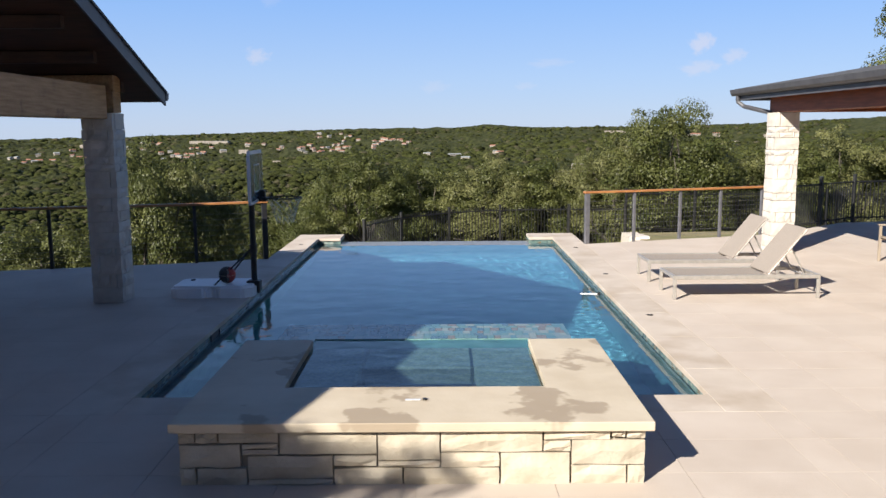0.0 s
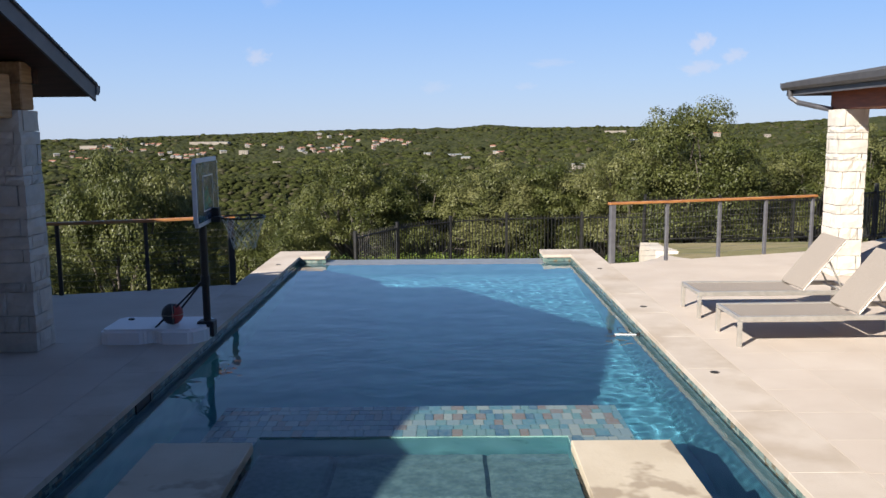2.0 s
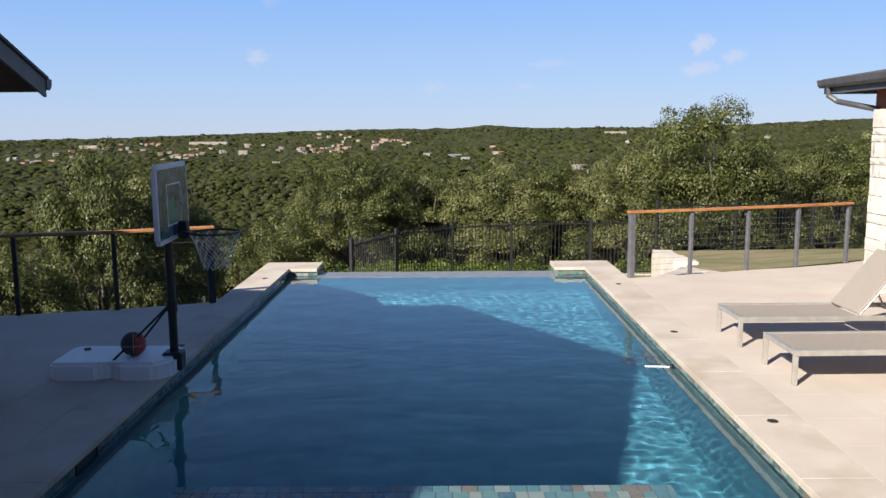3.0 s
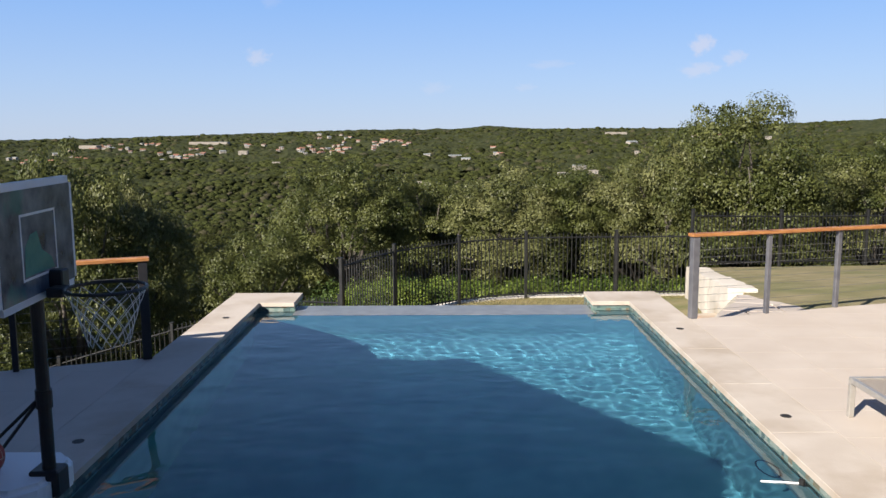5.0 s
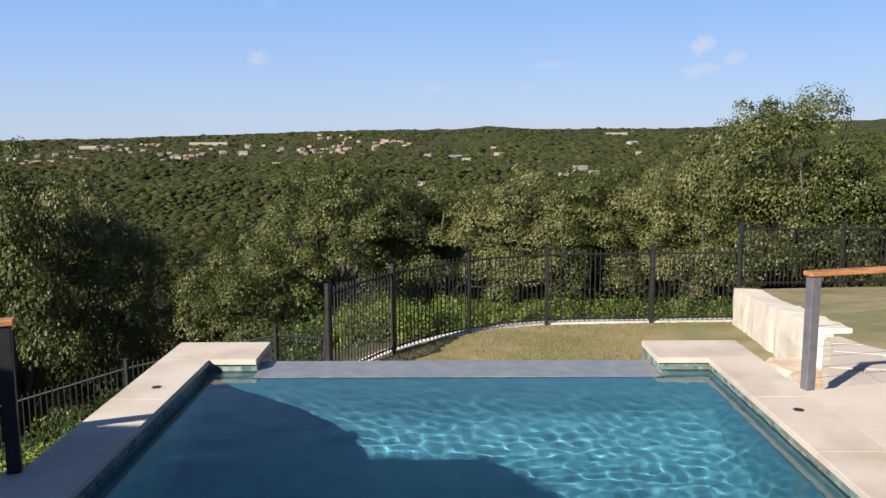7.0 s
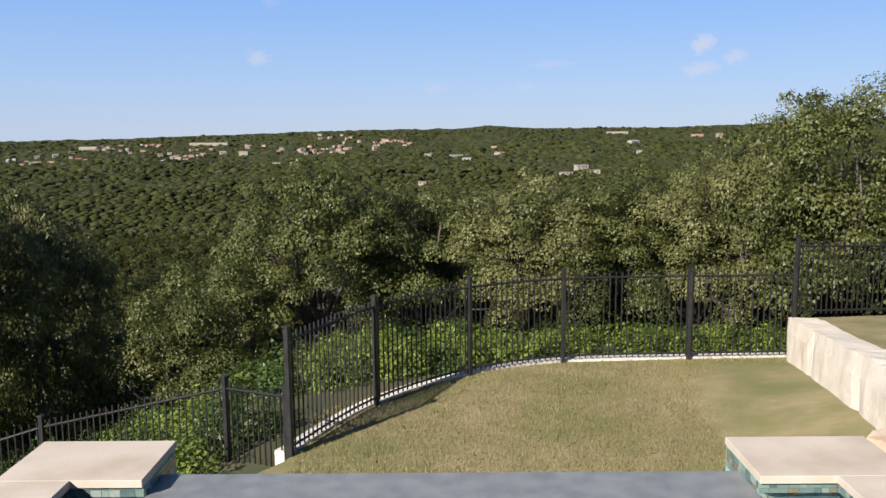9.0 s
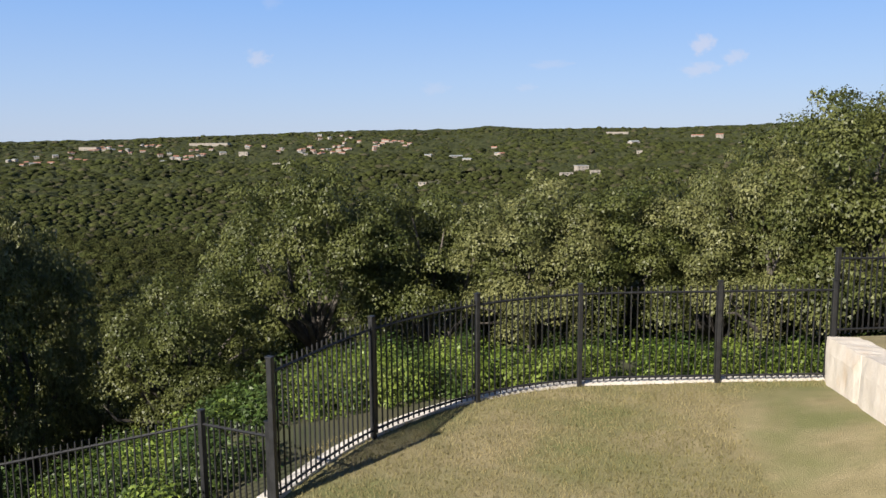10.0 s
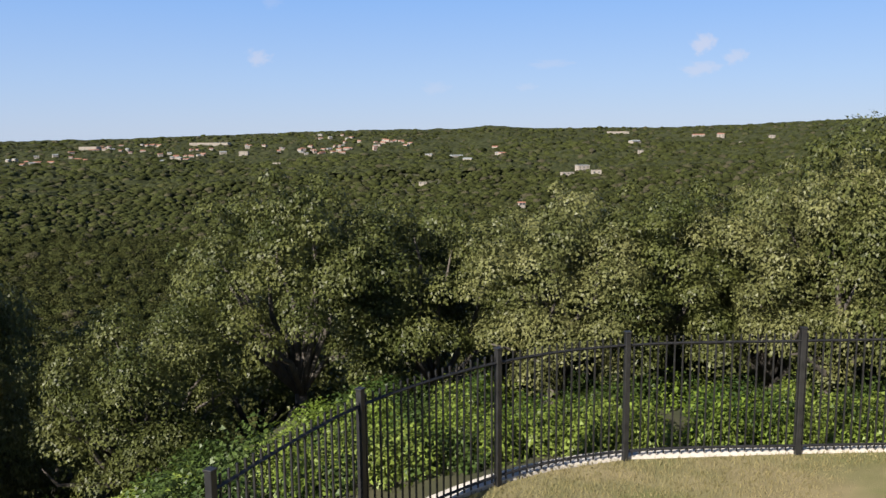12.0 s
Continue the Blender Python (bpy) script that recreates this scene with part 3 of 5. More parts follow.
# lower lawn inside the curved fence
lawn_out = [(CX0 + 0.1, 18.95), (CX1, 18.95), (CX1 + 0.15, 17.6), (4.6, 18.4), (4.98, 21.2), (5.75, 25.7), (6.10, 27.64)]
lawn_out += [(4.21, 27.58), (1.965, 27.43), (1.0, 27.10), (0.31, 26.70), (-0.5, 26.02), (-1.13, 25.22), (-1.7, 24.3), (-2.10, 23.1), (-2.75, 22.2), (-2.9, 20.0)]
lawn = tagged(part("lawn", prism(lawn_out, -3.6, LAWN), M["lawn"]), "sun-dried patchy lawn below the pool edge", "lawn", kind="structure")
# the lawn climbs towards the retaining wall's near end and the deck
rise_bm = bmesh.new()
rise_rows = []
for i in range(19):
    y = 27.5 - 0.5 * i
    edge = 5.05 + max(0.0, y - 21.15) * 0.184 + 0.12
    row = []
    for k in range(9):
        x = 3.15 + (edge - 3.15) * k / 8
        row.append(rise_bm.verts.new((x, y, LAWN - 0.02 + 0.16 * (27.5 - y) ** 0.88 * smooth(3.2, edge + 0.3, x))))
    rise_rows.append(row)
for a, b in zip(rise_rows, rise_rows[1:]):
    for k in range(8):
        rise_bm.faces.new((a[k], b[k], b[k + 1], a[k + 1]))
tagged(part("lawn", rise_bm, M["lawn"], smooth=True), "dry grass bank rising to the retaining wall", "lawn", kind="structure")
# upper lawn beside it, sloping away from the deck
up_bm = bmesh.new()
quad = [(5.0, 18.0, -0.16), (5.05, 21.2, -0.42), (5.85, 25.7, -0.90), (6.20, 27.8, -1.10), (22.0, 31.0, -1.5), (22.0, 21.0, -0.3), (9.9, 20.8, -0.14), (7.1, 18.65, -0.12)]
hi = [up_bm.verts.new(p) for p in quad]
lo = [up_bm.verts.new((x, y, -3.5)) for x, y, z in quad]
n = len(quad)
for i in range(n):
    up_bm.faces.new((hi[i], hi[(i + 1) % n], lo[(i + 1) % n], lo[i]))
up_bm.faces.new(hi[::-1])
bmesh.ops.recalc_face_normals(up_bm, faces=up_bm.faces)
bmesh.ops.triangulate(up_bm, faces=[f for f in up_bm.faces if len(f.verts) > 4])
tagged(part("lawn", up_bm, M["lawn"]), "green-brown upper lawn behind the retaining wall", "lawn", kind="structure")


# ---- woods in the valley: many small crowns, joined ----
def leaf_sheet(name, mat, p, n, size, rnd):
    """One narrow blade at each point p, square to its normal n."""
    count = len(p)
    n = n / np.linalg.norm(n, axis=1)[:, None]
    t = np.cross(n, rnd.normal(size=(count, 3)))
    t /= np.linalg.norm(t, axis=1)[:, None]
    b = np.cross(n, t)
    s = size * rnd.uniform(0.6, 1.35, count)[:, None]
    blade = np.stack([p - t * s, p + t * s * 0.3 + b * s * 0.85, p + t * s * 0.7 - b * s * 0.6], 1).reshape(-1, 3)
    me = bpy.data.meshes.new(name)
    me.from_pydata(blade.tolist(), [], np.arange(count * 3).reshape(-1, 3).tolist())
    me.materials.append(mat)
    return me


def crowns(mat, label, d0, d1, az0, az1, spacing, widen, size, seed, detail, gaps=0.03, tufts=0, tuft=0.5):
    """Lumpy domed crowns over a sector of the valley; spacing and size grow by `widen` from d0 to d1."""
    rnd = random.Random(seed)
    ico = bmesh.new()
    bmesh.ops.create_icosphere(ico, subdivisions=detail, radius=1)
    base = np.array([v.co[:] for v in ico.verts])
    tri = np.array([[v.index for v in f.verts] for f in ico.faces])
    ico.free()
    variants = []
    for k in range(24):
        bump = np.array([1 + 0.75 * noise.noise((p[0] * 2.1 + 9 * k, p[1] * 2.1, p[2] * 2.1)) + rnd.uniform(-0.10, 0.10) for p in base])
        variants.append(base * bump[:, None])
    vs, fs, count = [], [], 0
    ps, ns, leaf_rnd = [], [], np.random.RandomState(seed)
    d = d0
    while d < d1:
        grow = 1 + widen * (d - d0) / (d1 - d0)
        step = spacing * grow
        n = max(2, int(radians(az1 - az0) * d / step))
        for j in range(n):
            a = radians(az0 + (az1 - az0) * (j + rnd.uniform(0, 1)) / n)
            dd = d + rnd.uniform(-0.6, 0.6) * step
            x, y = dd * math.sin(a), 8 + dd * math.cos(a)
            if rnd.random() < gaps + 0.35 * max(0, noise.noise((x / 45, y / 60, 2.2)) - 0.15):
                continue
            s = size * rnd.choice((0.5, 0.7, 0.9, 1.1, 1.35)) * rnd.uniform(0.85, 1.15) * grow
            p = variants[rnd.randrange(24)] * (s, s, s * rnd.uniform(0.42, 0.75)) + (x, y, hill(x, y) + rnd.uniform(0.25, 0.55) * s)
            vs.append(p)
            fs.append(tri + count)
            count += len(p)
            if tufts:
                o = leaf_rnd.normal(size=(tufts, 3))
                o /= np.linalg.norm(o, axis=1)[:, None]
                o[:, 2] = np.abs(o[:, 2])
                lump = np.array([1.12 + 0.5 * noise.noise((q[0] * 2.6 + x, q[1] * 2.6 + y, q[2] * 2.6)) for q in o])
                ps.append(o * lump[:, None] * leaf_rnd.uniform(0.85, 1.12, tufts)[:, None] * (s, s, s * 0.85) + (x, y, p[:, 2].mean()))
                ns.append(o + leaf_rnd.normal(size=(tufts, 3)) * 0.45)
        d += step * 0.8
    if tufts:
        leaves = leaf_sheet("woods", M["slope_leaves"], np.concatenate(ps), np.concatenate(ns), tuft, leaf_rnd)
        tagged(new("woods", leaves), "leafy tops of the valley trees", "forest", kind="stuff")
    me = bpy.data.meshes.new("woods")
    v, f = np.concatenate(vs), np.concatenate(fs)
    me.from_pydata(v.tolist(), [], f.tolist())
    me.polygons.foreach_set("use_smooth", [True] * len(me.polygons))
    me.materials.append(mat)
    return tagged(new("woods", me), label, "forest", kind="stuff")


def leafy_slope(d0, d1, az0, az1, spacing, seed, per, grow, tuft):
    """Crowns of leaf tufts on the slope below the terrace: each of several rounded clumps."""
    rnd = np.random.RandomState(seed)
    ps, ns = [], []
    d = d0
    while d < d1:
        step = spacing * (1 + 0.5 * (d - d0) / (d1 - d0))
        n = int(radians(az1 - az0) * d / step)
        for j in range(n):
            a = radians(az0 + (az1 - az0) * (j + rnd.uniform()) / n)
            dd = d + rnd.uniform(-0.6, 0.6) * step
            x, y = dd * math.sin(a), 8 + dd * math.cos(a)
            s = rnd.choice((1.0, 1.4, 1.8, 2.3)) * rnd.uniform(0.85, 1.15) * grow
            c = rnd.normal(size=(9, 3))
            c /= np.linalg.norm(c, axis=1)[:, None]
            c *= (0.62, 0.62, 0.5)
            c[:, 2] = np.abs(c[:, 2]) + 0.1
            o = rnd.normal(size=(per, 3))
            o /= np.linalg.norm(o, axis=1)[:, None]
            o[:, 2] = np.where(o[:, 2] < 0, -0.7 * o[:, 2], o[:, 2])
            p = (c[rnd.randint(0, 9, per)] + o * 0.36 * rnd.uniform(0.7, 1.1, per)[:, None]) * s
            ps.append(p + (x, y, hill(x, y) + 0.45 * s))
            ns.append(o + rnd.normal(size=(per, 3)) * 0.4)
        d += step * 0.8
    me = leaf_sheet("woods", M["slope_leaves"], np.concatenate(ps), np.concatenate(ns), tuft, rnd)
    return tagged(new("woods", me), "leafy oak and cedar woods on the slope", "forest", kind="stuff")


leafy_slope(34, 170, -36, 28, 3.8, 15, 260, 1.3, 0.17)
crowns(M["forest"], "dense green crowns on the lower slope", 30, 175, -36, 30, 3.8, 0.5, 1.35, 5, 1)
crowns(M["forest"], "green wooded valley of rounded oak crowns", 165, 640, -37, 30, 5.0, 0.35, 2.45, 16, 1, 0.03, 64, 0.62)
crowns(M["forest"], "green wooded valley floor of rounded crowns", 600, 1750, -38, 40, 5.2, 1.7, 2.7, 6, 1)
crowns(M["forest"], "trees between the houses on the far slopes", 1700, 2900, -30, 26, 17.0, 0.6, 5.0, 7, 1)


# ---- trees of leaves ----
def crown_mesh(name, mat, seed, leaves, size, clumps=110, hollow=0.45):
    """A crown of unit radius: leaves gathered in rounded clumps round the limbs' ends, with dark gaps between, and a few sprigs standing out."""
    rnd = np.random.RandomState(seed)
    c = rnd.normal(size=(clumps, 3))
    c /= np.linalg.norm(c, axis=1)[:, None]
    c *= (hollow + (0.86 - hollow) * rnd.uniform(0, 1, clumps) ** 0.5)[:, None]
    c[:, 2] *= 0.85
    wide = np.hypot(c[:, 0], c[:, 1])
    skirt = (c[:, 2] < -0.15) & (wide > 0.05)
    c[skirt, :2] *= (rnd.uniform(0.55, 0.95, skirt.sum()) / wide[skirt])[:, None]
    r = rnd.uniform(0.16, 0.31, clumps)
    sprigs = clumps // 8
    c[:sprigs, 2] = np.abs(c[:sprigs, 2]) + 0.2
    c[:sprigs] *= (rnd.uniform(0.84, 0.98, sprigs) / np.linalg.norm(c[:sprigs], axis=1))[:, None]
    r[:sprigs] = rnd.uniform(0.09, 0.14, sprigs)
    pick = rnd.choice(clumps, leaves, p=r ** 2 / (r ** 2).sum())
    o = rnd.normal(size=(leaves, 3))
    o /= np.linalg.norm(o, axis=1)[:, None]
    o[:, 2] = np.where(o[:, 2] < -0.3, -0.6 * o[:, 2], o[:, 2])
    o *= (0.72 + 0.34 * rnd.uniform(0, 1, leaves))[:, None]
    p = c[pick] + o * r[pick][:, None] * (1, 1, 0.85)
    n = o + rnd.normal(size=(leaves, 3)) * 0.36 + (0, 0, 0.30)
    return leaf_sheet(name, mat, p, n, size, rnd), c[sprigs:]


def tree(crown, ends, label, x, y, z0, ztop, rx, low, seed, stems=1, lean=(0, 0)):
    """A tree with its trunk's foot at (x, y, z0); the crown spans low..ztop and the radius rx."""
    rnd = random.Random(seed)
    t = thing("tree", label, "tree", (x, y, z0), group="trees beyond the fence")
    rz = (ztop - low) / 2
    mid = Vector((lean[0], lean[1], low + rz - z0))
    for k in range(stems):
        bm = bmesh.new()
        foot = Vector((rnd.uniform(-0.2, 0.2) * (stems > 1), rnd.uniform(-0.2, 0.2) * (stems > 1), -0.3))
        fork = Vector((lean[0] * 0.5 + rnd.uniform(-0.2, 0.2), lean[1] * 0.5 + rnd.uniform(-0.2, 0.2), max(0.4, (low - z0) * 0.9)))
        r0 = 0.05 + 0.045 * rx
        tube([foot, foot.lerp(fork, 0.5) + Vector((rnd.uniform(-0.1, 0.1), rnd.uniform(-0.1, 0.1), 0)), fork], r0 * 1.25, 7, r0 * 0.8, bm)
        for e in ends[k::max(2, stems)][:9]:
            tip = mid + Vector((e[0] * rx * 1.02, e[1] * rx * 1.02, e[2] * rz * 1.02))
            m1 = fork.lerp(tip, 0.45) + Vector((rnd.uniform(-0.25, 0.25), rnd.uniform(-0.25, 0.25), rnd.uniform(-0.05, 0.25)))
            m2 = fork.lerp(tip, 0.78) + Vector((rnd.uniform(-0.2, 0.2), rnd.uniform(-0.2, 0.2), rnd.uniform(-0.15, 0.15)))
            tube([fork - Vector((0, 0, 0.05)), m1, m2, tip], r0 * 0.55, 5, 0.012, bm)
        part("trunk", bm, M["bark"], t, smooth=True)
    c = part("crown", crown, None, t)
    c.matrix_basis = Matrix.LocRotScale(mid, Euler((0, 0, rnd.uniform(0, 6.28))), (rx, rx, rz * 1.18))
    return t


CROWNS = [crown_mesh("crown", M["oak"], 11, 46000, 0.0165, 64), crown_mesh("crown", M["oak"], 12, 46000, 0.0165, 72),
          crown_mesh("crown", M["oak_pale"], 13, 46000, 0.0165, 68), crown_mesh("crown", M["oak"], 14, 66000, 0.0145, 96, 0.34),
          crown_mesh("crown", M["oak"], 15, 16000, 0.026, 60)]
OAK = "small live oak with dense dark green leaves and grey trunk"
PALE = "small oak with silvery pale green leaves"
for i, (kind, x, y, ztop, rx, low, stems) in enumerate([
        (0, -3.2, 32.6, 1.55, 2.0, -2.2, 2), (1, -5.6, 31.0, -0.3, 1.7, -3.6, 2), (0, -9.9, 28.8, 1.85, 2.0, -4.2, 1), (2, -8.7, 30.4, 1.0, 1.6, -4.4, 1),
        (1, -0.6, 33.6, 1.25, 2.0, -2.4, 1), (2, 1.7, 33.0, 1.2, 2.0, -2.2, 2), (0, 3.9, 33.4, 1.25, 2.1, -2.3, 1), (2, 5.9, 33.0, 1.3, 2.0, -2.2, 2),
        (3, 8.5, 32.0, 3.3, 2.7, -2.6, 1), (2, 6.5, 31.8, 1.9, 1.7, -2.0, 2), (2, 11.2, 33.5, 1.7, 2.2, -1.9, 2), (0, 13.8, 34.0, 1.9, 2.2, -2.0, 1),
        (2, 16.6, 35.0, 2.2, 2.3, -2.0, 1), (0, 19.6, 34.0, 2.2, 2.4, -1.6, 1), (3, 15.8, 25.5, 8.6, 2.7, 1.1, 1), (1, -11.8, 25.6, -0.3, 2.2, -4.6, 1),
        (4, 2.9, 36.5, 0.6, 2.2, -3.6, 1), (4, -4.9, 36.5, 0.1, 2.3, -4.5, 1),
        (1, -8.0, 33.5, -1.9, 2.2, -7, 1), (0, -11.5, 33.0, -2.4, 2.4, -8, 1), (2, -13.5, 29.5, -1.4, 2.3, -8, 1), (4, -16.5, 33.0, -3.0, 2.7, -9, 1), (4, -9.5, 38.5, -4.4, 2.6, -10, 1),
        (4, 0.0, 37.5, -0.2, 2.4, -5, 1), (4, 6.5, 37.0, 0.6, 2.4, -5, 1), (4, 9.8, 37.0, 0.9, 2.5, -5, 1), (4, -15.0, 39.0, -5.5, 2.8, -11, 1), (4, -2.6, 40.5, -2.2, 2.6, -8, 1)]):
    g = -1.5 if x > 14 and y < 30 else hill(x, y)
    crown, ends = CROWNS[kind]
    tree(crown, ends, PALE if kind == 2 else OAK, x, y, g, ztop, rx, max(low - 0.3, g + 0.45), 100 + i, stems)


# ---- undergrowth behind the fences ----
def undergrowth(name, mat, label, spots, leaves, size, seed):
    rnd = np.random.RandomState(seed)
    ps, ns = [], []
    for x, y, z, rx, ry, rz in spots:
        n = int(leaves * rx * ry)
        o = rnd.normal(size=(n, 3))
        o /= np.linalg.norm(o, axis=1)[:, None]
        o *= (rnd.uniform(0, 1, n) ** 0.4)[:, None]
        o[:, 2] = np.abs(o[:, 2])
        ps.append(o * (rx, ry, rz) + (x, y, z))
        ns.append(o + rnd.normal(size=(n, 3)) * 0.5 + (0, 0, 0.4))
    return tagged(new(name, leaf_sheet(name, mat, np.concatenate(ps), np.concatenate(ns), size, rnd)), label, "shrubs", kind="stuff")


rnd = random.Random(21)
spots, dark = [], []
for i in range(330):
    x = rnd.uniform(-2.5, 10.5)
    y = 28.5 + 0.05 * x + 5.5 * rnd.random() ** 1.5 - (0 if x > 1 else (1 - x) * 0.55)
    (spots if rnd.random() < (0.8 if y < 30.5 else 0.25) else dark).append((x, y, hill(x, y) - 0.05, rnd.uniform(0.25, 0.55), rnd.uniform(0.25, 0.55), rnd.uniform(0.35, 0.85)))
for i in range(170):
    x, y = rnd.uniform(-9.0, -2.6), rnd.uniform(18.0, 29.5)
    (spots if rnd.random() < 0.35 else dark).append((x, y, hill(x, y) - 0.05, rnd.uniform(0.3, 0.7), rnd.uniform(0.3, 0.7), rnd.uniform(0.4, 0.9)))
undergrowth("undergrowth", M["shrub"], "bright green rambling undergrowth behind the fence", spots, 2600, 0.036, 31)
undergrowth("undergrowth", M["shrub_dark"], "dark green shrubs on the slope", dark, 2600, 0.038, 32)


# ---- pavilions ----
def column(x, y, w, top, label, seed, rough):
    t = thing("stone_column", label, "column", (x, y, 0), group="stone pavilion columns")
    part("core", boxed(-w / 2 + 0.03, -w / 2 + 0.03, 0, w / 2 - 0.03, w / 2 - 0.03, top), M["white_mortar"], t)
    rnd = random.Random(seed)
    z, k = 0.0, 0
    while z < top - 0.02:
        h = min(rnd.choice((0.10, 0.14, 0.18, 0.22, 0.26)), top - z)
        if top - z - h < 0.07:
            h = top - z
        for s in range(4):
            cut = rnd.choice((0, 0, rnd.uniform(-0.09, 0.09))) if h > 0.12 else rnd.uniform(-0.1, 0.1)
            long = (s + k) % 2 == 0
            span = w if long else w - 0.16
            pieces = [(-span / 2, span / 2)] if cut == 0 else [(-span / 2, cut), (cut, span / 2)]
            for a, b in pieces:
                bm = rough_block(b - a - 0.008, h - 0.009, 0.08, rnd.random(), rough)
                m = pose(0, 0, 0, 0, 0, 90 * s) @ pose((a + b) / 2, -w / 2 + 0.04 - rnd.uniform(0, 0.012), z + h / 2)
                ob = part("stone", bm, M["white_stone"], t)
                ob.matrix_basis = m
        z += h
        k += 1
    return t


column(-4.43, 12.03, 0.42, 2.58, "pale chopped limestone column in the shade of the pavilion", 41, 0.022)
column(6.48, 16.25, 0.44, 2.60, "sunlit pale limestone column carrying the pavilion beam", 42, 0.009)
column(-4.43, 2.40, 0.42, 2.58, "pale limestone column at the near corner of the pavilion", 43, 0.022)


def extrude_x(outline_yz, x0, x1, bm=None):
    bm = bm or bmesh.new()
    a = [bm.verts.new((x0, y, z)) for y, z in outline_yz]
    b = [bm.verts.new((x1, y, z)) for y, z in outline_yz]
    n = len(outline_yz)
    for i in range(n):
        bm.faces.new((a[i], b[i], b[(i + 1) % n], a[(i + 1) % n]))
    bm.faces.new(a[::-1])
    bm.faces.new(b)
    bmesh.ops.recalc_face_normals(bm, faces=bm.faces)
    return bm


# gabled pavilion: its gable end faces the pool
GX, GY0, GY1, GZ, PITCH = -3.84, 1.55, 12.86, 2.90, 0.385
GM = (GY0 + GY1) / 2
GR = GZ + PITCH * (GY1 - GM)
roof = thing("gable_roof", "dark gabled pavilion roof with deep eaves and metal trim", "roof")
for s in (1, -1):
    e = GY1 if s > 0 else GY0
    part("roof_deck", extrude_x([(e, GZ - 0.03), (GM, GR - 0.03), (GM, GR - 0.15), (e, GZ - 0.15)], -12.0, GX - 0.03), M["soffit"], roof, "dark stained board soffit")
    part("roof_covering", extrude_x([(e + 0.03 * s, GZ), (GM, GR + 0.01), (GM, GR - 0.028), (e + 0.03 * s, GZ - 0.028)], -12.0, GX + 0.02), M["roofing"], roof)
    part("rake_trim", extrude_x([(e, GZ - 0.03), (GM, GR - 0.03), (GM, GR - 0.24), (e, GZ - 0.20)], GX - 0.028, GX), M["fascia"], roof, "dark grey metal rake board")
    part("gutter", extrude_x([(e, GZ - 0.02), (e + 0.11 * s, GZ - 0.02), (e + 0.10 * s, GZ - 0.09), (e + 0.06 * s, GZ - 0.13), (e, GZ - 0.13)], -12.0, GX + 0.01), M["fascia"], roof, "dark metal gutter")
    for k in range(6):
        f = 0.12 + 0.15 * k
        y, z = e + (GM - e) * f, GZ + (GR - GZ) * f
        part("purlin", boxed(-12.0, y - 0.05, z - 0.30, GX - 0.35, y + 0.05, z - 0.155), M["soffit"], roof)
beam = tagged(part("tie_beam", boxed(-12.0, 11.90, 2.584, -4.22, 12.16, 2.86, bevel=0.012), M["beam_wood"]), "knotty cedar beam resting on the stone column", "beam")
tagged(part("tie_beam", boxed(-12.0, 11.91, 2.862, -4.21, 12.15, 3.08, bevel=0.012), M["beam_wood"]), "upper knotty cedar beam stacked on the lower one", "beam")
tagged(part("tie_beam", boxed(-4.56, 2.64, 2.50, -4.27, 11.80, 2.94, bevel=0.012), M["beam_wood"]), "knotty cedar beam along the gable end", "beam")
tagged(part("wall_pavilion", boxed(-12.3, 1.5, -0.1, -12.0, 13.0, 5.2), M["house_wall"]), "plain stucco wall closing the pavilion", "wall", kind="structure")

# second pavilion: its eave runs beside the loungers
RX, RY1, RZ = 6.02, 17.58, 3.07
roof2 = thing("pavilion_roof", "low pavilion roof with dark gutter and red cedar soffit", "roof")


def extrude_y(outline_xz, y0, y1):
    bm = extrude_x([(a, b) for a, b in outline_xz], y0, y1)
    for v in bm.verts:
        v.co = Vector((v.co.y, v.co.x, v.co.z))
    bmesh.ops.recalc_face_normals(bm, faces=bm.faces)
    return bm


RR = 0.17


def hip(x0, y0, x1, y1, z, slope, drop):
    """A hipped sheet over a rectangle, of the given thickness."""
    bm = bmesh.new()
    h = (x1 - x0) / 2
    low = [(x0, y0), (x1, y0), (x1, y1), (x0, y1)]
    rows = []
    for dz in (0, -drop):
        rows.append([bm.verts.new((x, y, z + dz)) for x, y in low] + [bm.verts.new((x0 + h, y0 + h, z + dz + h * slope)), bm.verts.new((x0 + h, y1 - h, z + dz + h * slope))])
    for r in rows:
        for f in ((0, 1, 4), (1, 2, 5, 4), (2, 3, 5), (3, 0, 4, 5)):
            bm.faces.new([r[i] for i in f])
    for i in range(4):
        bm.faces.new((rows[0][i], rows[0][(i + 1) % 4], rows[1][(i + 1) % 4], rows[1][i]))
    bmesh.ops.recalc_face_normals(bm, faces=bm.faces)
    return bm


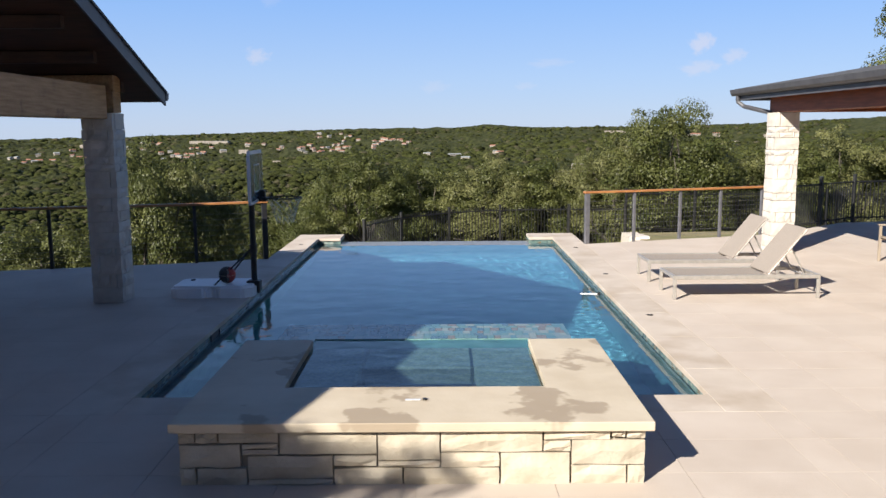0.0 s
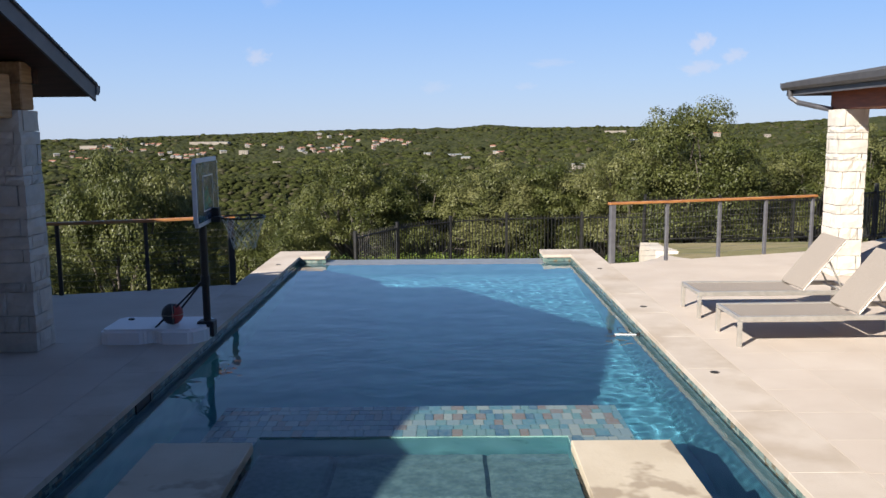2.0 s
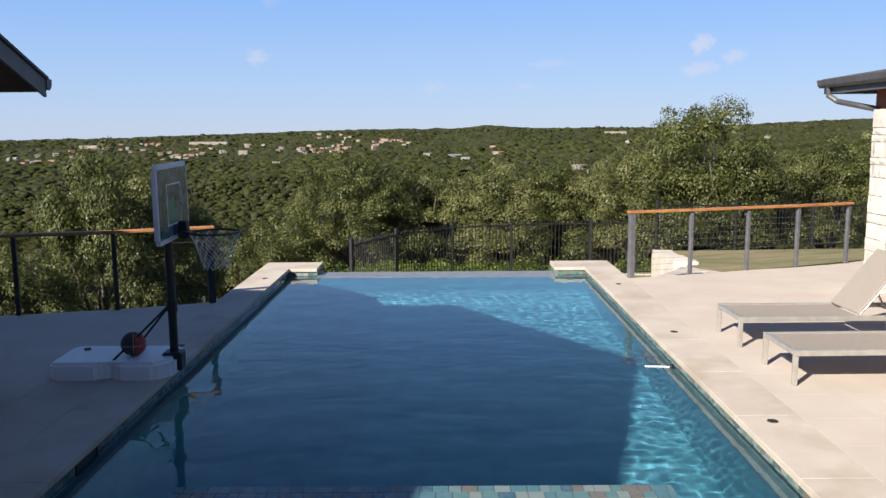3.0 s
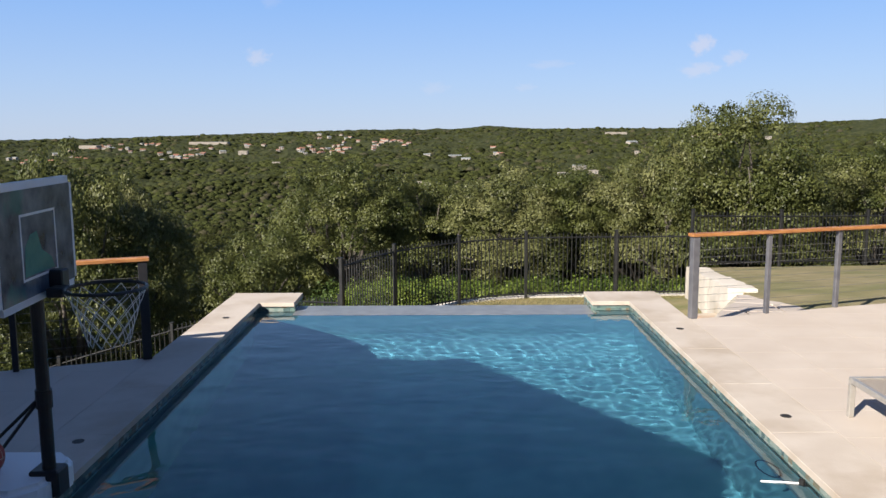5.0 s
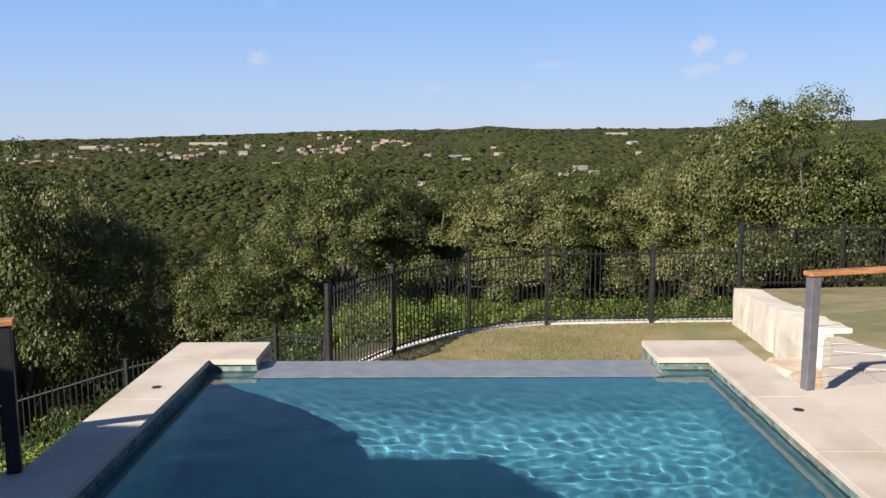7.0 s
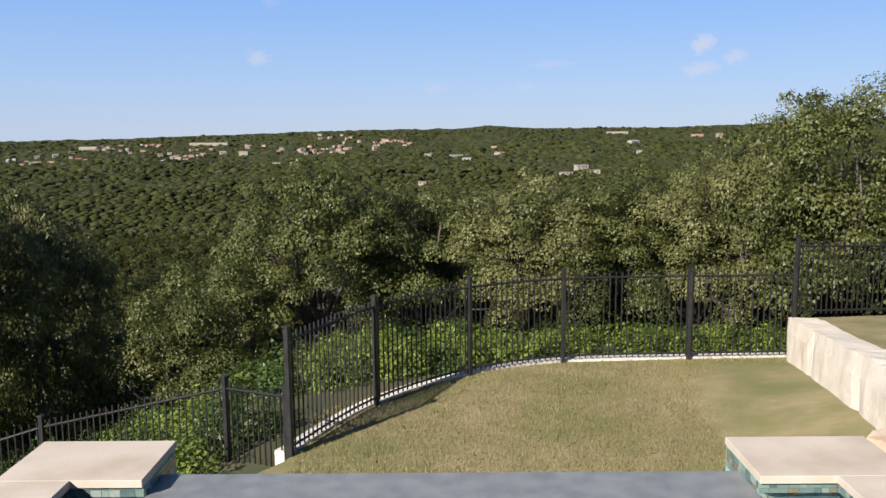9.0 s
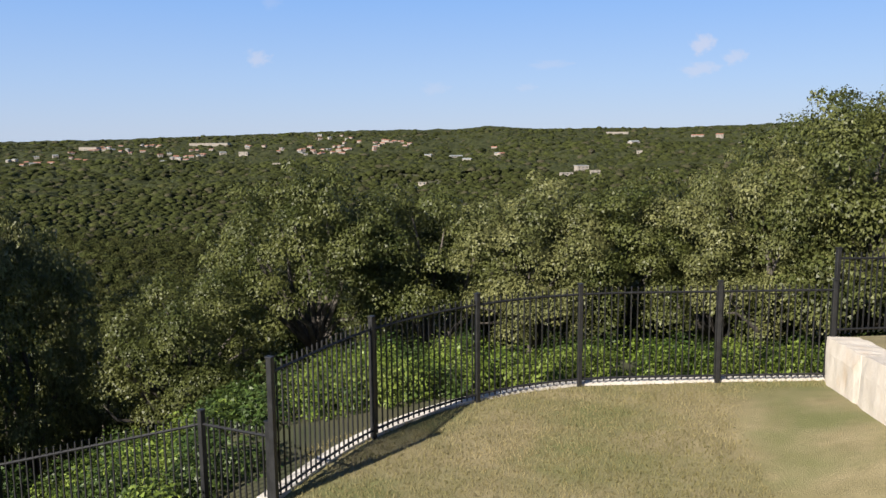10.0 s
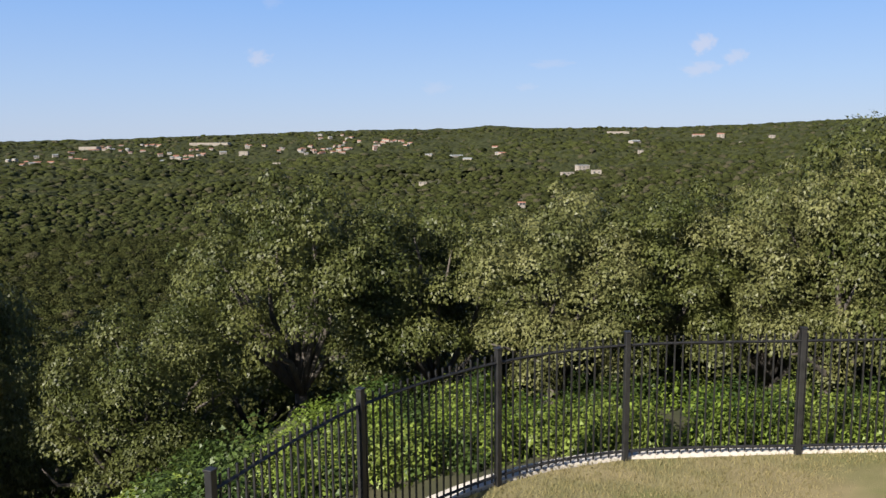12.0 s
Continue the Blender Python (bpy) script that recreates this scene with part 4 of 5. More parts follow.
part("roof_covering", hip(RX, -6.0, 17.0, RY1 + 0.02, RZ + 0.02, RR, 0.04), M["roofing"], roof2)
part("soffit", hip(RX + 0.05, -5.95, 16.95, RY1 - 0.03, RZ - 0.03, RR, 0.10), M["red_wood"], roof2, "red stained cedar soffit")
part("fascia", boxed(RX + 0.02, RY1 - 0.028, RZ - 0.21, 17.0, RY1, RZ - 0.025), M["fascia"], roof2)
part("fascia", extrude_y([(RX + 0.02, RZ - 0.03), (RX + 0.048, RZ - 0.03), (RX + 0.048, RZ - 0.21), (RX + 0.02, RZ - 0.21)], -6.0, RY1), M["fascia"], roof2)
part("gutter", extrude_y([(RX - 0.10, RZ), (RX + 0.018, RZ), (RX + 0.018, RZ - 0.12), (RX - 0.05, RZ - 0.12), (RX - 0.085, RZ - 0.08)], -6.0, RY1 + 0.01), M["fascia"], roof2, "dark metal gutter")
part("downspout", tube([(RX - 0.02, 17.35, RZ - 0.11), (RX - 0.01, 17.35, RZ - 0.24), (RX + 0.08, 17.25, RZ - 0.33), (6.22, 16.80, 2.66), (6.36, 16.52, 2.60)], 0.042, 8), M["fascia"], roof2, "dark curved downspout")
tagged(part("tie_beam", boxed(6.36, -6.0, 2.604, 6.62, 16.62, 2.95, bevel=0.012), M["red_wood"]), "red cedar beam resting on the stone column", "beam")
tagged(part("tie_beam", boxed(6.624, 16.2, 2.604, 17.0, 16.42, 2.95, bevel=0.012), M["red_wood"]), "red cedar end beam of the pavilion", "beam")
tagged(part("wall_pavilion", boxed(16.2, -6, -0.1, 16.5, 17.2, 2.9), M["house_wall"]), "plain stucco wall closing the pavilion", "wall", kind="structure")
tagged(part("wall_house", boxed(-16, -4.9, -0.1, 16, -4.6, 5.6), M["house_wall"]), "plain stucco house wall behind the terrace", "wall", kind="structure")


# ---- cable railings ----
def railing(name, label, posts, height, seed_end, steel):
    """Steel posts with a timber top rail and stretched cables."""
    r = thing(name, label, "railing")
    for i, (x, y) in enumerate(posts):
        w = 0.045 if i == seed_end else 0.028
        d = Vector(posts[min(i + 1, len(posts) - 1)]) - Vector(posts[max(i - 1, 0)])
        a = math.atan2(d.y, d.x)
        ob = part("post", boxed(-w, -w, 0, w, w, height - 0.045, bevel=0.004), steel, r)
        ob.matrix_basis = Matrix.Translation((x, y, 0)) @ Matrix.Rotation(a, 4, "Z")
        if i + 1 < len(posts):
            x2, y2 = posts[i + 1]
            L, a = math.hypot(x2 - x, y2 - y), math.atan2(y2 - y, x2 - x)
            m = Matrix.Translation((x, y, 0)) @ Matrix.Rotation(a, 4, "Z")
            ob = part("top_rail", boxed(-0.07 if i == 0 else -0.02, -0.06, height - 0.043, L + (0.07 if i + 2 == len(posts) else 0.02), 0.06, height, bevel=0.008), M["rail_wood"], r, "oiled timber top rail")
            ob.matrix_basis = m
            for k in range(9):
                z = 0.10 + 0.095 * k
                ob = part("cable", tube([(0, 0, z), (L, 0, z)], 0.0022, 5), M["cable"], r)
                ob.matrix_basis = m
    return r


railing("cable_railing", "steel cable railing with oiled timber top rail at the deck edge", [(3.08, 17.47), (4.10, 17.74), (5.14, 18.08), (6.08, 18.36), (7.10, 18.73)], 1.07, 0, M["metal_grey"])
railing("cable_railing", "shaded cable railing with timber top rail above the valley", [(-3.11, 15.72), (-4.25, 15.27), (-5.42, 14.98), (-6.57, 14.72), (-8.9, 14.15), (-11.2, 13.45)], 1.07, 0, M["metal_dark"])


# ---- picket fences ----
def picket_fence(label, line, zs, height, posts_at, spacing=0.105, spear=0.10, foot=0.06):
    """Black metal fence along a polyline: posts, two rails, pickets that stand above the top rail."""
    f = thing("metal_fence", label, "fence", group="black metal fences")
    pts = [Vector((x, y, z)) for (x, y), z in zip(line, zs)]
    lens = [0]
    for a, b in zip(pts, pts[1:]):
        lens.append(lens[-1] + (b - a).length)

    def at(s):
        for i in range(len(pts) - 1):
            if s <= lens[i + 1] or i == len(pts) - 2:
                t = (s - lens[i]) / (lens[i + 1] - lens[i])
                return pts[i].lerp(pts[i + 1], t), math.atan2(pts[i + 1].y - pts[i].y, pts[i + 1].x - pts[i].x)
    for i in posts_at:
        p, a = at(lens[i] if i else 0.0)
        bm = boxed(-0.034, -0.034, -0.1, 0.034, 0.034, height + 0.16, bevel=0.004)
        box(bm, -0.042, -0.042, height + 0.16, 0.042, 0.042, height + 0.18, bevel=0.004)
        ob = part("post", bm, M["metal_black"], f)
        ob.matrix_basis = Matrix.Translation(p) @ Matrix.Rotation(a, 4, "Z")
    for z in (height, 0.12):
        for a, b in zip(posts_at, posts_at[1:]):
            seg = [p + Vector((0, 0, z)) for p in pts[a:b + 1]]
            part("rail", tube(seg, 0.019, 4), M["metal_black"], f)
    picket = mesh_of("picket", boxed(-0.0085, -0.0085, foot, 0.0085, 0.0085, height + spear), M["metal_black"])
    n = int(lens[-1] / spacing)
    for k in range(1, n):
        p, a = at(lens[-1] * k / n)
        ob = new("picket", picket)
        ob.parent = f
        ob.matrix_basis = Matrix.Translation(p) @ Matrix.Rotation(a, 4, "Z")
    return f


def curved(points, per):
    """A smooth line through the points, with `per` steps between two of them."""
    out = []
    P = [Vector(p) for p in points]
    for i in range(len(P) - 1):
        p0, p1, p2, p3 = P[max(i - 1, 0)], P[i], P[i + 1], P[min(i + 2, len(P) - 1)]
        for k in range(per):
            t = k / per
            out.append(tuple(0.5 * ((2 * p1) + (-p0 + p2) * t + (2 * p0 - 5 * p1 + 4 * p2 - p3) * t * t + (-p0 + 3 * p1 - 3 * p2 + p3) * t ** 3)))
    out.append(tuple(P[-1]))
    return out


line = curved(FENCE, 5)
picket_fence("black metal picket fence curving round the lower lawn", line, [LAWN] * len(line), 1.50, list(range(0, len(line), 5)))
right_line = [(6.10, 27.66), (8.5, 28.2), (11.0, 28.8), (13.5, 29.5), (15.9, 30.0), (18.3, 30.4)]
picket_fence("black metal picket fence along the upper lawn", right_line, [-1.06, -1.14, -1.20, -1.27, -1.33, -1.4], 1.28, range(6))
left_line = [(-2.10, 23.32), (-3.05, 24.0), (-5.87, 24.6), (-8.2, 24.3), (-10.4, 23.3)]
picket_fence("black metal picket fence stepping down the slope", left_line, [-2.30, -2.40, -3.15, -3.8, -4.4], 1.28, range(5))
kerb = bmesh.new()
for a, b in zip(line, line[1:]):
    d = (Vector(b) - Vector(a)).normalized()
    s = Vector((-d.y, d.x)) * 0.11
    o = Vector((d.y, -d.x)) * -0.14
    q = [Vector(a) - s + o, Vector(b) - s + o, Vector(b) + s + o, Vector(a) + s + o]
    prism([tuple(p) for p in q], -2.6, LAWN + 0.035, kerb)
bmesh.ops.recalc_face_normals(kerb, faces=kerb.faces)
tagged(part("kerb", kerb, M["white_stone"]), "pale concrete mowing kerb under the fence", "kerb", kind="structure")

# black metal railing past the column
picket_fence("black metal guard rail at the far edge of the deck", [(7.75, 19.15), (9.0, 20.1), (10.2, 20.95), (12.0, 21.25), (14.0, 21.35), (16.0, 21.4)], [0] * 6, 1.0, range(6), 0.105, 0.0)

# retaining wall between the two lawns
wall = thing("retaining_wall", "pale limestone retaining wall between the two lawns", "wall", kind="structure")
wp = [(6.20, 27.58, -1.04), (5.86, 25.8, -0.86), (5.45, 23.5, -0.60), (5.02, 21.15, -0.34)]


def wall_block(length, z0, z1, seed):
    """A long quarried block with an uneven, pitted face; x along the wall, its two ends at heights z0 and z1."""
    rnd = random.Random(seed)
    bm = bmesh.new()
    nx, nz = 9, 6
    grid = {}
    for side in (0, 1):
        for i in range(nx + 1):
            x = 0.003 + (length - 0.006) * i / nx
            top = z0 + (z1 - z0) * i / nx + rnd.uniform(-0.018, 0.018) * (0 < i < nx)
            for k in range(nz + 1):
                z = -2.4 + (top + 2.4) * k / nz
                rough = 0.03 * noise.noise((x * 1.3 + seed, z * 2.1, 0.0)) + rnd.uniform(-0.008, 0.008)
                inset = 0.03 if k == nz or i in (0, nx) else 0.0
                grid[side, i, k] = bm.verts.new((x, (-0.26 + rough + inset) if side == 0 else 0.26, z))
    for i in range(nx):
        for k in range(nz):
            bm.faces.new((grid[0, i, k], grid[0, i + 1, k], grid[0, i + 1, k + 1], grid[0, i, k + 1]))
            bm.faces.new((grid[1, i, k], grid[1, i, k + 1], grid[1, i + 1, k + 1], grid[1, i + 1, k]))
        bm.faces.new((grid[0, i, nz], grid[0, i + 1, nz], grid[1, i + 1, nz], grid[1, i, nz]))
    for k in range(nz):
        bm.faces.new((grid[0, 0, k], grid[0, 0, k + 1], grid[1, 0, k + 1], grid[1, 0, k]))
        bm.faces.new((grid[0, nx, k], grid[1, nx, k], grid[1, nx, k + 1], grid[0, nx, k + 1]))
    bmesh.ops.recalc_face_normals(bm, faces=bm.faces)
    return bm


for i, ((x0, y0, z0), (x1, y1, z1)) in enumerate(zip(wp, wp[1:])):
    L, a = math.hypot(x1 - x0, y1 - y0), math.atan2(y1 - y0, x1 - x0)
    ob = part("wall_block", wall_block(L, z0, z1, 3 + i), M["wall_stone"], wall)
    ob.matrix_basis = Matrix.Translation((x0, y0, 0)) @ Matrix.Rotation(a, 4, "Z")


def boulder(x, y, z, sx, sy, sz, turn, seed):
    t = thing("boulder", "rust-stained flat sandstone boulder at the end of the retaining wall", "boulder", (x, y, z), turn, group="boulders by the wall")
    bm = bmesh.new()
    bmesh.ops.create_icosphere(bm, subdivisions=3, radius=1)
    for v in bm.verts:
        p = v.co.copy()
        k = 1 + 0.28 * noise.noise(p * 1.4 + Vector((seed, 0, 0))) + 0.07 * noise.noise(p * 5.0)
        v.co = Vector((max(-0.8, min(0.8, p.x * k)) * sx, max(-0.8, min(0.8, p.y * k)) * sy, max(-0.7, min(0.6, p.z * k)) * sz))
    part("rock", bm, M["rust_stone"], t)
    return t


boulder(4.80, 21.25, -1.20, 0.60, 0.70, 0.50, 20, 2.0)
boulder(4.50, 20.35, -1.10, 0.45, 0.55, 0.50, -25, 5.0)

# flagstones between the deck, the wall's end and the lawn
flags = thing("flagstone_landing", "irregular pale flagstones beside the deck edge", "flagstones", kind="structure")


def sloped(outline, thick, lift):
    """A slab that falls away from the deck with the ground."""
    bm = prism(outline, -thick, 0.0)
    for v in bm.verts:
        v.co.z += lift - 0.12 - 0.095 * max(0.0, v.co.y - 17.9)
    return bm


part("bed", sloped([(3.25, 17.56), (5.0, 18.06), (5.25, 19.4), (5.12, 21.0), (4.85, 21.0)], 1.5, -0.03), M["stone"], flags)
for o in ([(3.34, 17.62), (4.02, 17.80), (4.18, 18.72), (3.92, 18.86)], [(4.06, 17.81), (4.98, 18.08), (5.08, 18.60), (4.23, 18.74)], [(3.95, 18.91), (4.72, 18.70), (4.88, 19.60), (4.42, 19.85)],
          [(4.77, 18.70), (5.09, 18.64), (5.21, 19.40), (4.93, 19.60)], [(4.46, 19.89), (5.18, 19.50), (5.13, 20.30), (4.66, 20.40)], [(4.69, 20.45), (5.12, 20.35), (5.08, 20.95), (4.86, 20.96)]):
    part("flagstone", sloped(o, 0.03, 0.0), M["deck"], flags)


# ---- sun loungers ----
def lounger():
    t = thing("sun_lounger", "champagne aluminium sun lounger with taupe mesh and raised back", "sun lounger", group="poolside loungers")
    L, W, H = 2.02, 0.72, 0.335
    for y in (0.02, W - 0.02):
        part("side_rail", boxed(0, y - 0.02, H - 0.055, L, y + 0.02, H, bevel=0.005), M["frame_alu"], t)
    for x in (0.02, L - 0.02):
        part("end_rail", boxed(x - 0.02, 0.041, H - 0.05, x + 0.02, W - 0.041, H - 0.003, bevel=0.005), M["frame_alu"], t)
    for x in (0.022, L - 0.022):
        for y in (0.022, W - 0.022):
            part("leg", boxed(x - 0.022, y - 0.022, 0.0, x + 0.022, y + 0.022, H - 0.056, bevel=0.004), M["frame_alu"], t)
    seat = bmesh.new()
    n = 8
    for i in range(n):
        x0, x1 = 0.045 + 1.26 * i / n, 0.045 + 1.26 * (i + 1) / n
        box(seat, x0, 0.042, H - 0.020 - 0.006 * math.sin(math.pi * (i + 0.5) / n), x1, W - 0.042, H - 0.012 - 0.006 * math.sin(math.pi * (i + 0.5) / n))
    bmesh.ops.remove_doubles(seat, verts=seat.verts, dist=0.003)
    part("sling", seat, M["sling"], t, "taut taupe mesh")
    bm = boxed(0, 0.045, -0.012, 0.80, W - 0.045, 0.012, bevel=0.008)
    b = part("backrest", bm, M["sling"], t, "raised taupe mesh backrest")
    b.matrix_basis = pose(1.30, 0, H + 0.01, 0, -51, 0)
    for y in (0.055, W - 0.055):
        part("back_frame", boxed(0, y - 0.012, -0.030, 0.80, y + 0.012, -0.0125, bevel=0.004), M["frame_alu"], b)
    for y in (0.16, W - 0.16):
        part("prop", tube([(1.66, y, H + 0.36), (1.86, y, H - 0.03)], 0.011, 6), M["frame_alu"], t)
    part("cross_bar", tube([(1.86, 0.04, H - 0.03), (1.86, W - 0.04, H - 0.03)], 0.013, 6), M["frame_alu"], t)
    part("cross_bar", tube([(1.0, 0.04, H - 0.035), (1.0, W - 0.04, H - 0.035)], 0.013, 6), M["frame_alu"], t)
    return t


l1 = lounger()
l1.matrix_basis = pose(3.31, 11.82, 0, 0, 0, 1.0)
copy_thing(l1, pose(3.29, 13.18, 0, 0, 0, 0.5))


# ---- portable basketball hoop ----
def hoop():
    t = thing("basketball_hoop", "portable poolside basketball hoop on a white plastic base", "basketball hoop", (0, 0, 0))
    base = bmesh.new()
    o = [(-3.68, 12.14), (-3.62, 12.11), (-3.20, 12.11), (-3.15, 12.20), (-3.06, 12.20), (-3.01, 12.11), (-2.66, 12.11), (-2.52, 12.26), (-2.50, 12.66), (-2.62, 12.80), (-3.62, 12.80), (-3.70, 12.70)]
    prism(o, 0.0, 0.17, base)
    bmesh.ops.bevel(base, geom=[e for e in base.edges if max(v.co.z for v in e.verts) > 0.16], offset=0.035, segments=3, affect="EDGES")
    b = part("base", base, M["white_plastic"], t, "white moulded water-filled base")
    part("fill_cap", tube([(-3.50, 12.62, 0.165), (-3.50, 12.62, 0.185)], 0.035, 12), M["metal_black"], b)
    part("foot_bracket", boxed(-2.66, 12.36, 0.02, -2.47, 12.52, 0.20, bevel=0.012), M["metal_black"], t)
    part("pole", tube([(-2.56, 12.44, 0.15), (-2.56, 12.44, 1.95)], 0.042, 14), M["metal_black"], t)
    part("brace", tube([(-3.10, 12.22, 0.15), (-2.59, 12.42, 0.66)], 0.012, 6), M["metal_black"], t)
    part("brace", tube([(-3.02, 12.60, 0.165), (-2.59, 12.46, 0.66)], 0.012, 6), M["metal_black"], t)
    part("collar", tube([(-2.56, 12.44, 0.60), (-2.56, 12.44, 0.72)], 0.052, 14), M["metal_black"], t)
    # board, in its own frame: x across, y to the back, z up
    bw, bh, cut = 0.56, 0.36, 0.33
    fr = bmesh.new()
    prism([(-bw, -bh), (bw, -bh), (bw, bh), (-bw, bh)], -0.02, 0.02, fr)
    bmesh.ops.bevel(fr, geom=[e for e in fr.edges if abs(e.verts[0].co.z - e.verts[1].co.z) > 0.01], offset=0.05, segments=3, affect="EDGES")
    bmesh.ops.rotate(fr, verts=fr.verts, matrix=Matrix.Rotation(radians(90), 3, "X"))
    board = part("backboard", fr, M["board_frame"], t, "pale grey framed acrylic backboard with worn print")
    board.matrix_basis = pose(-2.45, 12.26, 1.70, 0, 0, 94)
    part("acrylic", boxed(-bw + 0.045, -0.0245, -bh + 0.045, bw - 0.045, -0.0205, bh - 0.045), M["poly"], board)
    ring = ((-0.25, -0.20, -0.235, 0.16), (0.235, -0.20, 0.25, 0.16), (-0.25, 0.16, 0.25, 0.175), (-0.25, -0.215, 0.25, -0.20))
    for x0, z0, x1, z1 in ring:
        part("target_line", boxed(x0, -0.0270, z0, x1, -0.0250, z1), M["white_print"], board)
    shape = prism([(-0.22, -0.19), (0.20, -0.19), (0.16, -0.12), (0.03, -0.06), (-0.03, 0.06), (-0.12, 0.05), (-0.20, -0.02)], 0.0250, 0.0262)
    bmesh.ops.rotate(shape, verts=shape.verts, matrix=Matrix.Rotation(radians(90), 3, "X"))
    part("print", shape, M["teal_print"], board)
    part("bracket", boxed(-2.54, 12.36, 1.34, -2.35, 12.46, 1.50, bevel=0.01), M["metal_black"], t)
    # rim and net
    cx, cy, cz, r = -2.06, 12.30, 1.40, 0.235
    circle = [(cx + r * math.cos(2 * math.pi * k / 32), cy + r * math.sin(2 * math.pi * k / 32), cz) for k in range(32)]
    part("rim", tube(circle, 0.011, 7, closed=True), M["metal_black"], t, "black steel rim")
    part("rim_plate", boxed(-2.40, cy - 0.06, cz - 0.05, cx - r - 0.005, cy + 0.06, cz + 0.01, bevel=0.008), M["metal_black"], t)
    net = bmesh.new()
    rows, k = 6, 12
    for i in range(rows):
        for j in range(k):
            for s in (0.5, -0.5):
                pts = []
                for q in (0, 1):
                    ii = i + q
                    f = ii / rows
                    rr = r * (1 - 0.50 * f ** 0.8)
                    ang = 2 * math.pi * (j + 0.5 * (ii % 2) + (0 if q == 0 else 0)) / k
                    if q == 1:
                        ang = 2 * math.pi * (j + 0.5 * (i % 2) + s) / k
                    pts.append((cx + rr * math.cos(ang), cy + rr * math.sin(ang), cz - 0.012 - 0.34 * f))
                tube(pts, 0.0028, 4, bm=net)
    part("net", net, M["net"], t, "white knotted cord net")
    return t


hoop()


def ball():
    t = thing("basketball", "dark and red worn basketball resting on the hoop base", "ball", (-2.93, 12.36, 0.295))
    bm = bmesh.new()
    bmesh.ops.create_uvsphere(bm, u_segments=24, v_segments=16, radius=0.12)
    part("skin", bm, M["ball_dark"], t, smooth=True)
    bm = bmesh.new()
    bmesh.ops.create_uvsphere(bm, u_segments=24, v_segments=16, radius=0.1206)
    bmesh.ops.delete(bm, geom=[f for f in bm.faces if not (f.calc_center_median().x > 0.045)], context="FACES")
    part("panel", bm, M["ball_red"], t, "red rubber panel", smooth=True)
    for turn in ((0, 0, 0), (90, 0, 0), (0, 90, 20), (50, 40, 0)):
        ring = [Euler([radians(a) for a in turn]).to_matrix() @ Vector((0.1195 * math.cos(2 * math.pi * k / 36), 0.1195 * math.sin(2 * math.pi * k / 36), 0)) for k in range(36)]
        part("seam", tube(ring, 0.0022, 5, closed=True), M["ball_line"], t)
    return t


ball()


# ---- spa cladding ----
def cladding():
    """Quarried blocks on the front and the sides of the spa: rows of (height, widths) from the top, as shares of the front."""
    x0, x1, top = SX0 + 0.05, SX1 - 0.05, CAPZ - 0.068
    front = [(0.00, 0.035, 0.00, 0.085), (0.037, 0.085, 0.00, 0.085), (0.087, 0.215, 0.00, 0.085), (0.217, 0.425, 0.00, 0.165), (0.427, 0.560, 0.00, 0.205),
             (0.562, 0.780, 0.00, 0.150), (0.782, 0.925, 0.00, 0.070), (0.927, 0.957, 0.00, 0.050), (0.959, 1.0, 0.00, 0.062), (0.00, 0.133, 0.090, 0.250), (0.136, 0.215, 0.088, 0.125),
             (0.147, 0.330, 0.170, 0.330), (0.332, 0.425, 0.170, 0.245), (0.427, 0.560, 0.208, 0.255), (0.562, 0.688, 0.153, 0.255), (0.690, 0.840, 0.155, 0.380), (0.782, 0.840, 0.075, 0.150),
             (0.842, 1.0, 0.068, 0.240), (0.00, 0.035, 0.253, 0.380), (0.037, 0.145, 0.253, 0.380), (0.136, 0.215, 0.128, 0.168), (0.147, 0.330, 0.333, 0.380), (0.332, 0.480, 0.258, 0.380), (0.482, 0.688, 0.258, 0.380),
             (0.842, 0.960, 0.243, 0.380), (0.962, 1.0, 0.243, 0.380)]
    for k, (a, b, u, v) in enumerate(front):
        w, h = (b - a) * (x1 - x0), v - u
        ob = part("stone", rough_block(w - 0.007, h - 0.007, 0.07, 300 + k, 0.011), M["stone"], spa)
        ob.matrix_basis = pose((a + b) / 2 * (x1 - x0) + x0, SY0 + 0.075, top - (u + v) / 2)
    rnd = random.Random(8)
    for side, x in ((90, x1 - 0.035), (-90, x0 + 0.035)):
        z = top
        for h in (0.12, 0.15, 0.11):
            y = SY0 + 0.12
            while y < 7.95:
                w = min(rnd.uniform(0.22, 0.5), 7.98 - y)
                ob = part("stone", rough_block(w - 0.008, h - 0.008, 0.07, rnd.random(), 0.011), M["stone"], spa)
                ob.matrix_basis = pose(x, y + w / 2, z - h / 2, 0, 0, side)
                y += w
            z -= h


cladding()


# ---- glass mosaic ----
def tile_mesh(quads, name="mosaic"):
    """Thin tiles: each a corner, two edge vectors and a normal."""
    vs, fs = [], []
    for o, u, v, n in quads:
        c = [o, o + u, o + u + v, o + v]
        top = [p + n * 0.004 for p in c]
        k = len(vs)
        vs += [tuple(p) for p in c + top]
        fs += [(k + 4, k + 5, k + 6, k + 7), (k, k + 1, k + 5, k + 4), (k + 1, k + 2, k + 6, k + 5), (k + 2, k + 3, k + 7, k + 6), (k + 3, k, k + 4, k + 7)]
    me = bpy.data.meshes.new(name)
    me.from_pydata(vs, [], fs)
    me.materials.append(M["tile"])
    return me


